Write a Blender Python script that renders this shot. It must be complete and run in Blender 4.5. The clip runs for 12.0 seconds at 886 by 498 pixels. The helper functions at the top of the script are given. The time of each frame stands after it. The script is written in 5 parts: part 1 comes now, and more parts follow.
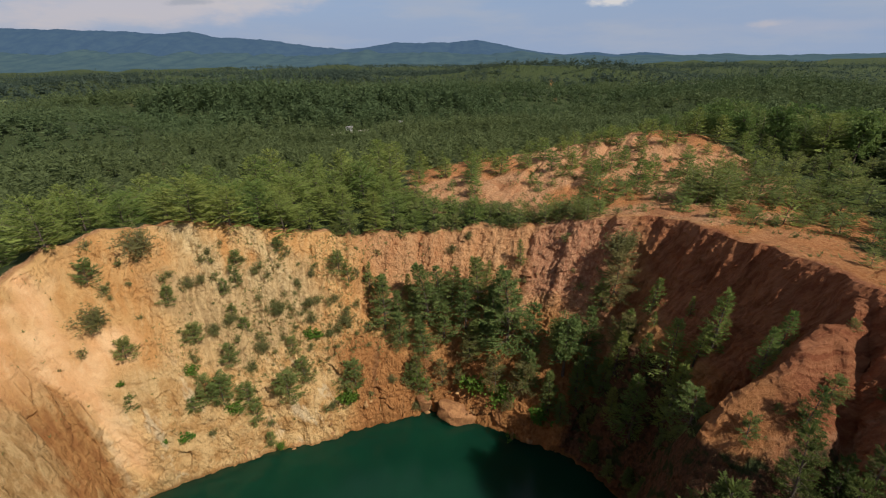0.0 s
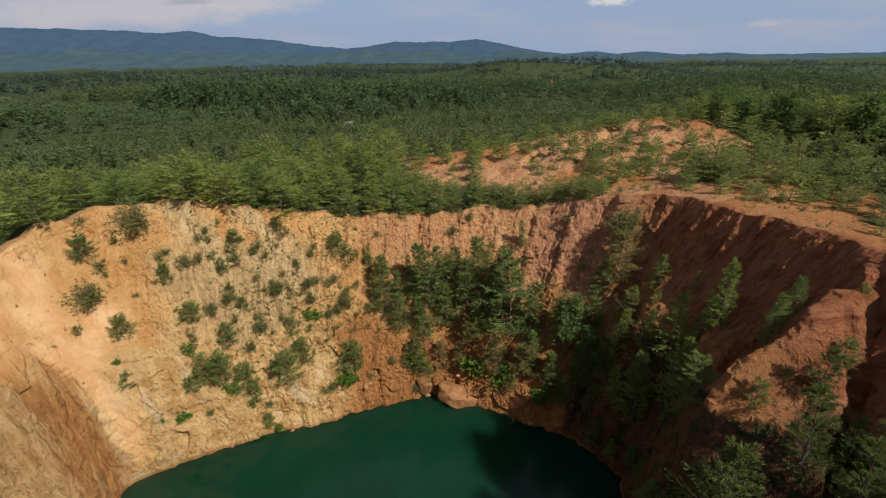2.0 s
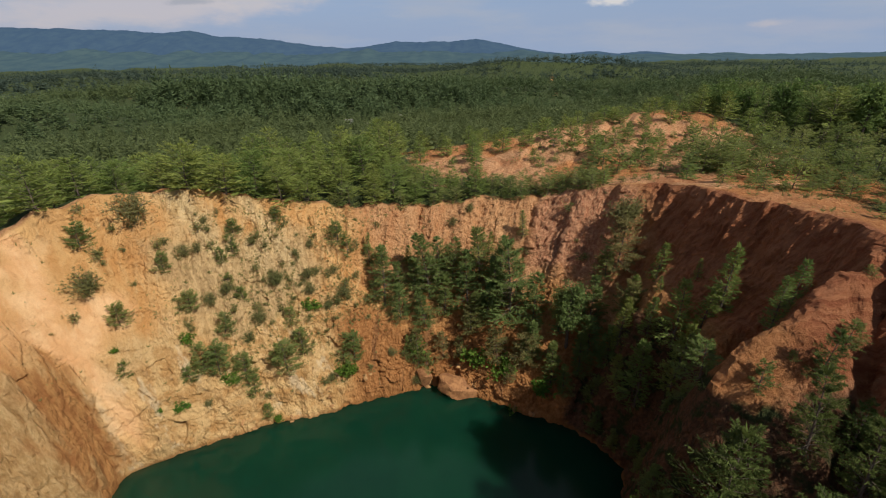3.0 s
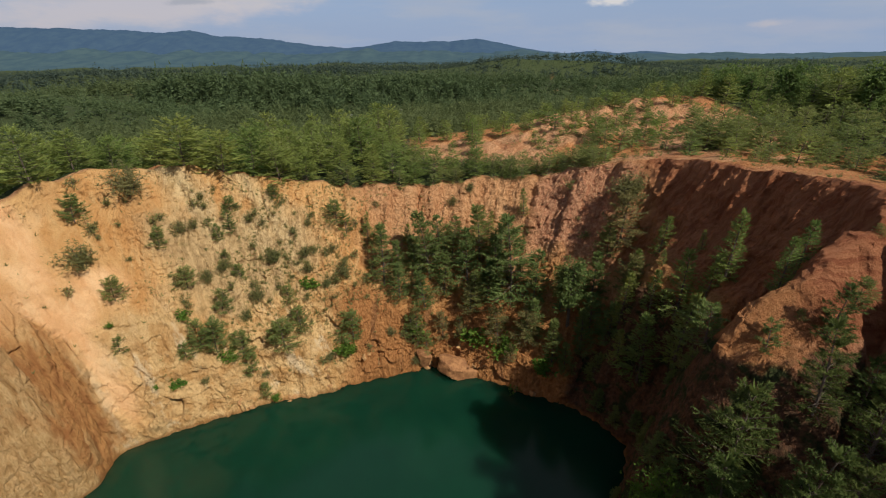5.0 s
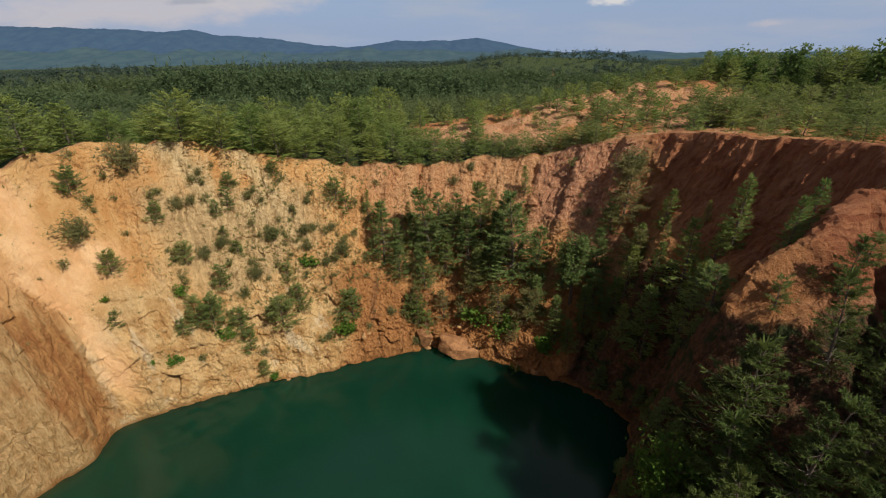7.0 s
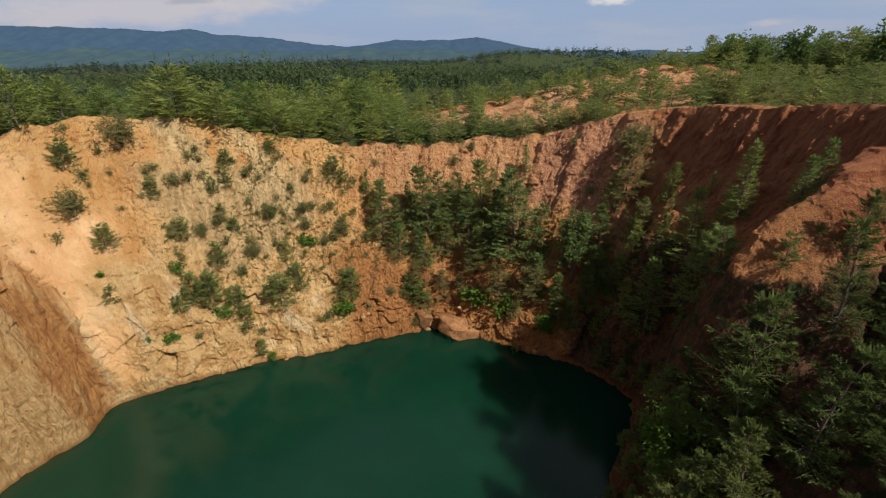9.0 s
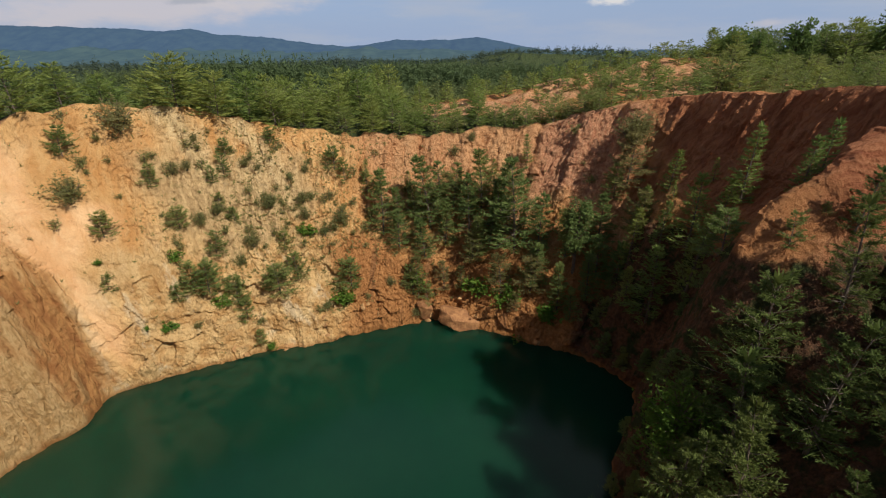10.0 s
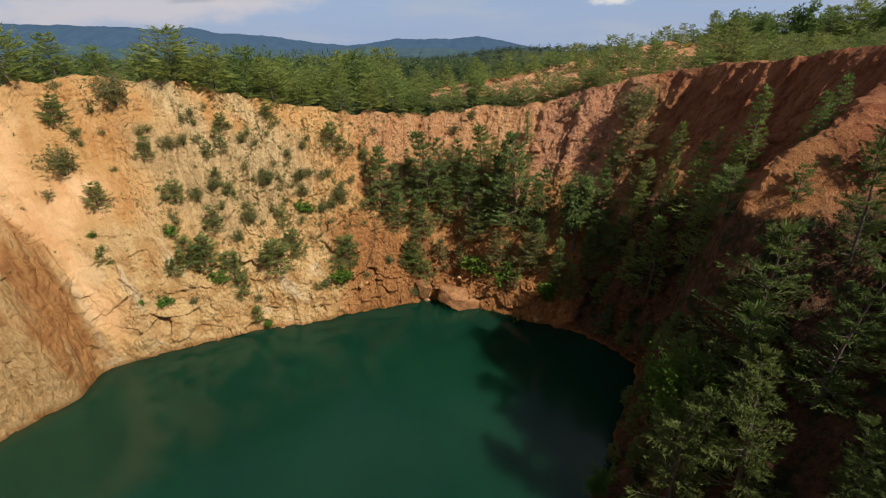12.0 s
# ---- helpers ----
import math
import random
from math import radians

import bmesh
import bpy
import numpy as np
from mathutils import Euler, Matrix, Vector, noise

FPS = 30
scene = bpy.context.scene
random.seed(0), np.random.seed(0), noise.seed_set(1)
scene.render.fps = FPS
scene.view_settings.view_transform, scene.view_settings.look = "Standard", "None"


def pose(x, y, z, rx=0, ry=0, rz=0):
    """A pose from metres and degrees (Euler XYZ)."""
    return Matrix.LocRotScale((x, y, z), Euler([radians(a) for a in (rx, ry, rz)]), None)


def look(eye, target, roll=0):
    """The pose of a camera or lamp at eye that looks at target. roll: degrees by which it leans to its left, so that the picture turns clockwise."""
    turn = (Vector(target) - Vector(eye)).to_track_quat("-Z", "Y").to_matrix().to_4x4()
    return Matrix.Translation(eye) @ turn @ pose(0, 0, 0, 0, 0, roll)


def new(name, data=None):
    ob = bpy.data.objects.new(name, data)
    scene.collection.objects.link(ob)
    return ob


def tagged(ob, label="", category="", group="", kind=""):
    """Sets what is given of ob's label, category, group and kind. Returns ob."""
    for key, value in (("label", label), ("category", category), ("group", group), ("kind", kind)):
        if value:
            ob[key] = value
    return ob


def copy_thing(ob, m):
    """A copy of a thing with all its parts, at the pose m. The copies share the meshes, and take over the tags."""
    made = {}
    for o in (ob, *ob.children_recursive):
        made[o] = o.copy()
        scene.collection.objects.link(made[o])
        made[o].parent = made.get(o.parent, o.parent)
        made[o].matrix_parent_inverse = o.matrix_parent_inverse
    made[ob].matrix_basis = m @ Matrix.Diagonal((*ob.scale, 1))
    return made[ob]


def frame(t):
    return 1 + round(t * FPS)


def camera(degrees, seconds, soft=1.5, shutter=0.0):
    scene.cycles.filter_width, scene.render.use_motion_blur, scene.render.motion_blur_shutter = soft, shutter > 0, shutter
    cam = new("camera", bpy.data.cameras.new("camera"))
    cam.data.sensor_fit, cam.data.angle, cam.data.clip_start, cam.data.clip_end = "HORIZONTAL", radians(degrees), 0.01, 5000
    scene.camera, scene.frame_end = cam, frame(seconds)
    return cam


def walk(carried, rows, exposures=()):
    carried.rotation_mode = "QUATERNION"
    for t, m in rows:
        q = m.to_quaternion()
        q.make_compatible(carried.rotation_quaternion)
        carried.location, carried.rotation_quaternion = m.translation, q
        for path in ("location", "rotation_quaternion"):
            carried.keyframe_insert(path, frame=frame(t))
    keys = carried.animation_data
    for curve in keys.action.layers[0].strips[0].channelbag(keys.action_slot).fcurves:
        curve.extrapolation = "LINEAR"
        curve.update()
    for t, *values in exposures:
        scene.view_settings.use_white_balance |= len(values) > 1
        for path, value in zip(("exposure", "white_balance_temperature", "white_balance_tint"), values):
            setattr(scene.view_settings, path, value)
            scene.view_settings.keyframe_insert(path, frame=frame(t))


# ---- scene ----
import itertools
from mathutils.bvhtree import BVHTree

cam = camera(92.0, 12.0, 1.15)
PATH = [
    (0, (-0.19, 0.042, 51.666), (-0.171, 1.867, 50.848), -0.8),
    (0.5, (-0.299, -0.104, 50.879), (-0.28, 1.721, 50.061), -0.8),
    (1, (-0.336, -0.262, 50.145), (-0.316, 1.563, 49.326), -0.8),
    (1.5, (-0.288, -0.379, 49.401), (-0.269, 1.445, 48.583), -0.8),
    (2, (-0.281, -0.429, 48.646), (-0.263, 1.395, 47.827), -0.8),
    (2.5, (-0.33, -0.518, 47.897), (-0.312, 1.306, 47.078), -0.8),
    (3, (-0.312, -0.619, 47.13), (-0.295, 1.205, 46.311), -0.8),
    (5, (-0.327, -1.232, 43.901), (-0.31, 0.593, 43.082), -0.8),
    (5.5, (-0.352, -1.358, 43.112), (-0.335, 0.466, 42.292), -0.8),
    (6, (-0.374, -1.514, 42.312), (-0.357, 0.31, 41.492), -0.8),
    (6.5, (-0.395, -1.671, 41.481), (-0.379, 0.153, 40.662), -0.8),
    (7, (-0.434, -1.842, 40.682), (-0.419, -0.018, 39.862), -0.8),
    (9, (-0.508, -2.371, 37.639), (-0.492, -0.547, 36.818), -0.8),
    (9.5, (-0.543, -2.472, 36.954), (-0.528, -0.648, 36.133), -0.8),
    (10, (-0.558, -2.578, 36.206), (-0.543, -0.754, 35.385), -0.8),
    (10.5, (-0.533, -2.739, 35.465), (-0.519, -0.915, 34.643), -0.8),
    (11, (-0.479, -2.922, 34.697), (-0.465, -1.099, 33.874), -0.8),
    (11.5, (-0.489, -3.063, 33.879), (-0.475, -1.24, 33.056), -0.7),
    (12, (-0.478, -3.208, 33.112), (-0.464, -1.385, 32.289), -0.7),
]
walk(cam, [(t, look(eye, target, roll)) for t, eye, target, roll in PATH], [(0, -0.1), (7, -0.08), (12, 0.05)])


# ---- world, sun, exposure ----
SUN_TO = Vector((0.71, -0.60, 1.0)).normalized()


def nd(tree, kind, **sets):
    n = tree.nodes.new(kind)
    for k, v in sets.items():
        if k == "op":
            n.operation = v
        elif k == "blend":
            n.blend_type = v
        else:
            n.inputs[k].default_value = v
    return n


def mix(tree, fac, a, b, blend="MIX"):
    """A colour mix; each of fac, a, b is a socket or a value. Returns the output socket."""
    n = tree.nodes.new("ShaderNodeMix")
    n.data_type, n.blend_type = "RGBA", blend
    for sock, v in ((n.inputs[0], fac), (n.inputs[6], a), (n.inputs[7], b)):
        if isinstance(v, bpy.types.NodeSocket):
            tree.links.new(v, sock)
        else:
            sock.default_value = v if not isinstance(v, tuple) else (*v, 1.0)[:4]
    return n.outputs[2]


def calc(tree, op, a, b=0.0, clamp=False):
    n = tree.nodes.new("ShaderNodeMath")
    n.operation, n.use_clamp = op, clamp
    for sock, v in ((n.inputs[0], a), (n.inputs[1], b)):
        if isinstance(v, bpy.types.NodeSocket):
            tree.links.new(v, sock)
        else:
            sock.default_value = v
    return n.outputs[0]


def step(tree, v, lo, hi):
    """Smooth 0 to 1 as v goes from lo to hi."""
    n = tree.nodes.new("ShaderNodeMapRange")
    n.interpolation_type = "SMOOTHSTEP"
    n.inputs[1].default_value, n.inputs[2].default_value = lo, hi
    tree.links.new(v, n.inputs[0])
    return n.outputs[0]


def noise_tex(tree, vec, scale, detail=4.0, rough=0.55, stretch=(1, 1, 1)):
    m = tree.nodes.new("ShaderNodeMapping")
    m.inputs["Scale"].default_value = stretch
    tree.links.new(vec, m.inputs[0])
    n = nd(tree, "ShaderNodeTexNoise", Scale=scale, Detail=detail, Roughness=rough)
    tree.links.new(m.outputs[0], n.inputs["Vector"])
    return n.outputs["Fac"]


world = bpy.data.worlds.new("sky")
scene.world = world
world.use_nodes = True
wt = world.node_tree
wt.nodes.clear()
sky = wt.nodes.new("ShaderNodeTexSky")
sky.sky_type, sky.sun_disc = "NISHITA", False
sky.sun_elevation = math.asin(SUN_TO.z)
sky.sun_rotation = math.atan2(SUN_TO.x, SUN_TO.y)
sky.air_density, sky.dust_density, sky.ozone_density, sky.altitude = 1.0, 0.6, 3.0, 500
wc = wt.nodes.new("ShaderNodeTexCoord")
ws = wt.nodes.new("ShaderNodeSeparateXYZ")
wt.links.new(wc.outputs["Generated"], ws.inputs[0])
ahead = calc(wt, "MAXIMUM", ws.outputs[1], 0.02)
su, sv = calc(wt, "DIVIDE", ws.outputs[0], ahead), calc(wt, "DIVIDE", ws.outputs[2], ahead)
sn = noise_tex(wt, wc.outputs["Generated"], 7.0, 7.0, 0.6, (1.0, 1.0, 3.4))
sn2 = noise_tex(wt, wc.outputs["Generated"], 19.0, 6.0, 0.6, (1.0, 1.0, 2.2))


def cloud(u, v, ru, rv, hard, slope=0.0):
    """An oval bank of cloud round the direction (u, v), broken by noise."""
    a = calc(wt, "DIVIDE", calc(wt, "SUBTRACT", su, u), ru)
    b0 = calc(wt, "SUBTRACT", calc(wt, "SUBTRACT", sv, v), calc(wt, "MULTIPLY", calc(wt, "SUBTRACT", su, u), slope))
    b = calc(wt, "DIVIDE", b0, rv)
    d = calc(wt, "SQRT", calc(wt, "ADD", calc(wt, "MULTIPLY", a, a), calc(wt, "MULTIPLY", b, b)))
    n = calc(wt, "MULTIPLY", calc(wt, "SUBTRACT", sn2 if hard else sn, 0.5), 2.4 if hard else 1.9)
    return step(wt, calc(wt, "SUBTRACT", calc(wt, "ADD", 1.0, n), d), 0.0, 0.8 if hard else 0.75)



bank = cloud(-0.62, 0.094, 0.50, 0.046, False, 0.02)
bank2 = cloud(-0.30, 0.118, 0.26, 0.030, False, 0.10)
puff = cloud(0.362, 0.100, 0.056, 0.013, True)
wisp = cloud(0.80, 0.052, 0.24, 0.020, False)
wisp2 = cloud(0.70, 0.056, 0.05, 0.010, True)
dull = cloud(-0.49, 0.108, 0.075, 0.008, True)
high = step(wt, noise_tex(wt, wc.outputs["Generated"], 2.6, 6.0, 0.6, (1, 1, 2.0)), 0.40, 0.66)
blue = mix(wt, 1.0, sky.outputs[0], (0.86, 0.93, 1.10), "MULTIPLY")
blue = mix(wt, step(wt, ws.outputs[2], 0.4, 0.0), blue, mix(wt, 1.0, blue, (2.3, 2.3, 2.35), "MULTIPLY"))
blue = mix(wt, step(wt, ws.outputs[2], 0.26, 0.03), blue, (7.1, 9.0, 12.7))
wcol = mix(wt, calc(wt, "MULTIPLY", calc(wt, "MULTIPLY", high, step(wt, ws.outputs[2], 0.12, 0.4)), 0.6), blue, (10.5, 10.3, 10.3))
cirrus = calc(wt, "MULTIPLY", step(wt, noise_tex(wt, wc.outputs["Generated"], 3.2, 8.0, 0.62, (1, 1, 5.0)), 0.42, 0.72), 0.55)
wcol = mix(wt, cirrus, wcol, (9.7, 10.4, 12.1))
wcol = mix(wt, calc(wt, "MULTIPLY", bank, 0.72), wcol, (13.8, 12.5, 12.7))
wcol = mix(wt, calc(wt, "MULTIPLY", bank2, 0.55), wcol, (13.4, 12.7, 13.0))
wcol = mix(wt, calc(wt, "MULTIPLY", wisp, 0.28), wcol, (11.8, 11.2, 12.1))
wcol = mix(wt, calc(wt, "MULTIPLY", wisp2, 0.45), wcol, (13.4, 12.1, 12.1))
wcol = mix(wt, calc(wt, "MULTIPLY", puff, 0.85), wcol, (17.0, 16.3, 15.8))
wcol = mix(wt, calc(wt, "MULTIPLY", dull, 0.6), wcol, (7.3, 8.1, 9.8))
wb = nd(wt, "ShaderNodeBackground", Strength=0.045)
wt.links.new(wcol, wb.inputs[0])
wt.links.new(wb.outputs[0], wt.nodes.new("ShaderNodeOutputWorld").inputs[0])

sun = new("sun", bpy.data.lights.new("sun", "SUN"))
sun.data.energy, sun.data.angle, sun.data.color = 4.9, radians(0.6), (1.0, 0.93, 0.82)
sun.matrix_world = look(SUN_TO * 200, (0, 0, 0))


# ---- materials ----
def material(name):
    m = bpy.data.materials.new(name)
    m.use_nodes = True
    t = m.node_tree
    t.nodes.clear()
    out = t.nodes.new("ShaderNodeOutputMaterial")
    bsdf = nd(t, "ShaderNodeBsdfPrincipled")
    t.links.new(bsdf.outputs[0], out.inputs[0])
    pos = t.nodes.new("ShaderNodeTexCoord").outputs["Object"]
    return m, t, bsdf, out, pos


def bump(t, bsdf, height, strength, distance):
    b = nd(t, "ShaderNodeBump", Strength=strength, Distance=distance)
    t.links.new(height, b.inputs["Height"])
    t.links.new(b.outputs[0], bsdf.inputs["Normal"])


def attribute(t, name):
    a = t.nodes.new("ShaderNodeAttribute")
    a.attribute_name = name
    return a.outputs["Fac"]


def foliage(name, dark, light, yellow, through_light=0.25):
    """Leaves or needles: two greens mixed leaf by leaf and tree by tree, partly translucent."""
    m, t, bsdf, out, pos = material(name)
    geo = t.nodes.new("ShaderNodeNewGeometry").outputs["Random Per Island"]
    obj = t.nodes.new("ShaderNodeObjectInfo").outputs["Random"]
    tint = attribute(t, "tint")
    col = mix(t, calc(t, "ADD", 0.25, calc(t, "MULTIPLY", geo, 0.6)), dark, light)
    col = mix(t, calc(t, "MULTIPLY", obj, 0.6), col, yellow)
    col = mix(t, calc(t, "MULTIPLY", tint, 0.6), col, yellow)
    t.links.new(col, bsdf.inputs["Base Color"])
    bsdf.inputs["Roughness"].default_value = 0.7
    bsdf.inputs["Specular IOR Level"].default_value = 0.2
    tr = t.nodes.new("ShaderNodeBsdfTranslucent")
    t.links.new(col, tr.inputs[0])
    ms = t.nodes.new("ShaderNodeMixShader")
    ms.inputs[0].default_value = through_light
    t.links.new(bsdf.outputs[0], ms.inputs[1])
    t.links.new(tr.outputs[0], ms.inputs[2])
    t.links.new(ms.outputs[0], out.inputs[0])
    return m


def ground_material():
    """Clay, sand and rock of the pit, the bare hill, and the woods' floor, by the masks of zones()."""
    m, t, bsdf, out, pos = material("clay_and_forest_floor")
    bare, red, pale, rust, hill = (attribute(t, k) for k in ("bare", "red", "pale", "rust", "hill"))
    sand, grey, rock, brown, pink, shade_zone, arc = (attribute(t, k) for k in ("sand", "grey", "rock", "brown", "pink", "shade_zone", "arc"))
    xyz = t.nodes.new("ShaderNodeSeparateXYZ")
    t.links.new(pos, xyz.inputs[0])
    fall = t.nodes.new("ShaderNodeCombineXYZ")  # along the wall, slanted, and down it
    wander = calc(t, "MULTIPLY", noise_tex(t, pos, 0.3, 3.0), 2.4)
    t.links.new(calc(t, "ADD", calc(t, "ADD", arc, wander), calc(t, "MULTIPLY", xyz.outputs[2], 0.30)), fall.inputs[0])
    t.links.new(calc(t, "MULTIPLY", xyz.outputs[2], 0.18), fall.inputs[1])
    axes = []
    for way in ((0.0, 1.0, -0.22), (0.9, 0.0, 0.42), (0.11, -0.055, -0.25)):
        dot = t.nodes.new("ShaderNodeVectorMath")
        dot.operation = "DOT_PRODUCT"
        dot.inputs[1].default_value = way
        t.links.new(pos, dot.inputs[0])
        axes.append(dot.outputs["Value"])
    slant = t.nodes.new("ShaderNodeCombineXYZ")
    for sock, v in zip(slant.inputs, axes):
        t.links.new(v, sock)
    slip = noise_tex(t, slant.outputs[0], 1.5, 7.0, 0.66)
    slip2 = noise_tex(t, slant.outputs[0], 0.45, 4.0, 0.6)
    streak = noise_tex(t, fall.outputs[0], 0.42, 6.0, 0.6)
    streak2 = noise_tex(t, fall.outputs[0], 1.7, 6.0, 0.65)
    fine = noise_tex(t, pos, 2.6, 8.0, 0.68, (1, 1, 0.6))
    grit = noise_tex(t, pos, 9.0, 4.0, 0.7)
    broad = noise_tex(t, pos, 0.11, 3.0, 0.5)
    patch = noise_tex(t, pos, 0.55, 6.0, 0.62)
    vary = step(t, fine, 0.32, 0.68)
    # upper clay: orange and tan in streaks down the wall
    clay = mix(t, step(t, streak, 0.36, 0.62), (0.610, 0.312, 0.108), (0.755, 0.462, 0.196))
    clay = mix(t, calc(t, "MULTIPLY", step(t, streak2, 0.50, 0.68), 0.55), clay, (0.77, 0.52, 0.245))
    clay = mix(t, calc(t, "MULTIPLY", step(t, broad, 0.48, 0.62), 0.3), clay, (0.500, 0.235, 0.080))
    greys = mix(t, step(t, streak2, 0.35, 0.62), (0.440, 0.294, 0.140), (0.665, 0.465, 0.232))
    greys = mix(t, calc(t, "MULTIPLY", step(t, patch, 0.55, 0.68), 0.5), greys, (0.270, 0.220, 0.085))
    clay = mix(t, calc(t, "MULTIPLY", grey, step(t, calc(t, "ADD", patch, calc(t, "MULTIPLY", grey, 0.4)), 0.5, 0.75)), clay, greys)
    creams = mix(t, step(t, streak2, 0.36, 0.60), (0.510, 0.360, 0.168), (0.750, 0.570, 0.310))
    clay = mix(t, calc(t, "MULTIPLY", pale, step(t, calc(t, "ADD", streak, calc(t, "MULTIPLY", pale, 0.3)), 0.45, 0.66)), clay, creams)
    # smooth slope of pinkish sand
    sands = mix(t, step(t, slip2, 0.34, 0.64), (0.660, 0.372, 0.172), (0.760, 0.490, 0.258))
    sands = mix(t, calc(t, "MULTIPLY", step(t, streak2, 0.54, 0.70), 0.3), sands, (0.86, 0.60, 0.35))
    sands = mix(t, calc(t, "MULTIPLY", step(t, patch, 0.50, 0.66), 0.4), sands, (0.600, 0.315, 0.135))
    clay = mix(t, sand, clay, sands)
    # jointed rock towards the water
    rocks = mix(t, step(t, patch, 0.36, 0.60), (0.570, 0.330, 0.128), (0.780, 0.530, 0.250))
    rocks = mix(t, calc(t, "MULTIPLY", step(t, slip2, 0.55, 0.66), 0.65), rocks, (0.800, 0.660, 0.440))
    rocks = mix(t, calc(t, "MULTIPLY", step(t, slip, 0.58, 0.68), 0.5), rocks, (0.290, 0.150, 0.058))
    clay = mix(t, rock, clay, rocks)
    browns = mix(t, vary, (0.330, 0.140, 0.048), (0.500, 0.245, 0.092))
    browns = mix(t, calc(t, "MULTIPLY", step(t, streak, 0.56, 0.66), 0.5), browns, (0.185, 0.090, 0.045))
    clay = mix(t, brown, clay, browns)
    pinks = mix(t, vary, (0.400, 0.165, 0.088), (0.600, 0.330, 0.185))
    clay = mix(t, pink, clay, pinks)
    reds = mix(t, step(t, streak2, 0.36, 0.62), (0.275, 0.090, 0.042), (0.425, 0.176, 0.086))
    clay = mix(t, red, clay, reds)
    face = mix(t, step(t, slip, 0.36, 0.66), (0.370, 0.160, 0.056), (0.560, 0.290, 0.104))
    slab = mix(t, step(t, slip, 0.38, 0.60), (0.47, 0.290, 0.118), (0.67, 0.460, 0.222))
    face = mix(t, calc(t, "MULTIPLY", step(t, slip2, 0.50, 0.66), 0.6), face, slab)
    face = mix(t, calc(t, "MULTIPLY", pale, 0.85), face, slab)
    face = mix(t, calc(t, "MULTIPLY", step(t, slip, 0.57, 0.70), 0.5), face, (0.24, 0.12, 0.048))
    clay = mix(t, rust, clay, face)
    # overgrown earth of bay and slope foot, their deep shade painted in as colour
    shade_earth = mix(t, vary, (0.085, 0.052, 0.030), (0.210, 0.100, 0.055))
    shade_earth = mix(t, step(t, patch, 0.48, 0.60), shade_earth, (0.045, 0.058, 0.020))
    clay = mix(t, step(t, calc(t, "ADD", shade_zone, calc(t, "MULTIPLY", calc(t, "SUBTRACT", patch, 0.5), 0.8)), 0.25, 0.6), clay, shade_earth)
    # the hill and the shelf behind the rim
    peach = mix(t, vary, (0.460, 0.205, 0.095), (0.700, 0.415, 0.220))
    peach = mix(t, calc(t, "MULTIPLY", step(t, broad, 0.52, 0.68), 0.55), peach, (0.43, 0.155, 0.058))
    peach = mix(t, calc(t, "MULTIPLY", step(t, red, 0.45, 0.85), 0.85), peach, mix(t, vary, (0.380, 0.130, 0.040), (0.580, 0.265, 0.095)))
    peach = mix(t, calc(t, "MULTIPLY", step(t, patch, 0.58, 0.68), 0.5), peach, (0.190, 0.150, 0.060))
    clay = mix(t, hill, clay, peach)
    clay = mix(t, calc(t, "MULTIPLY", step(t, grit, 0.58, 0.70), 0.40), clay, (0.16, 0.09, 0.045))
    clay = mix(t, 0.55, clay, mix(t, step(t, grit, 0.30, 0.70), (0.68, 0.66, 0.64), (1.0, 1.0, 1.0)), "MULTIPLY")
    # the stained band at the waterline
    clay = mix(t, calc(t, "MULTIPLY", step(t, calc(t, "ADD", xyz.outputs[2], calc(t, "MULTIPLY", fine, 0.8)), 1.1, 0.5), 0.65), clay, (0.330, 0.150, 0.048))
    floor = mix(t, vary, (0.036, 0.056, 0.020), (0.066, 0.080, 0.032))
    floor = mix(t, step(t, grit, 0.55, 0.7), floor, (0.05, 0.085, 0.022))
    edge = calc(t, "ADD", bare, calc(t, "MULTIPLY", calc(t, "SUBTRACT", fine, 0.5), 1.1))
    col = mix(t, step(t, edge, 0.35, 0.62), floor, clay)
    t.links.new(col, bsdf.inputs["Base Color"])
    bsdf.inputs["Roughness"].default_value = 0.92
    bsdf.inputs["Specular IOR Level"].default_value = 0.15
    h = calc(t, "ADD", calc(t, "MULTIPLY", fine, 0.7), calc(t, "MULTIPLY", grit, 0.35))
    h = calc(t, "ADD", h, calc(t, "MULTIPLY", calc(t, "MULTIPLY", slip, calc(t, "MAXIMUM", rust, rock)), 1.2))
    h = calc(t, "ADD", h, calc(t, "MULTIPLY", streak2, 0.3))
    h = calc(t, "MULTIPLY", h, calc(t, "SUBTRACT", 1.0, calc(t, "MULTIPLY", sand, 0.55)))
    gutter = noise_tex(t, pos, 0.7, 5.0, 0.6, (1.0, 0.35, 1.0))
    h = calc(t, "ADD", h, calc(t, "MULTIPLY", calc(t, "MULTIPLY", gutter, hill), 1.5))
    bump(t, bsdf, h, 1.0, 0.6)
    return m


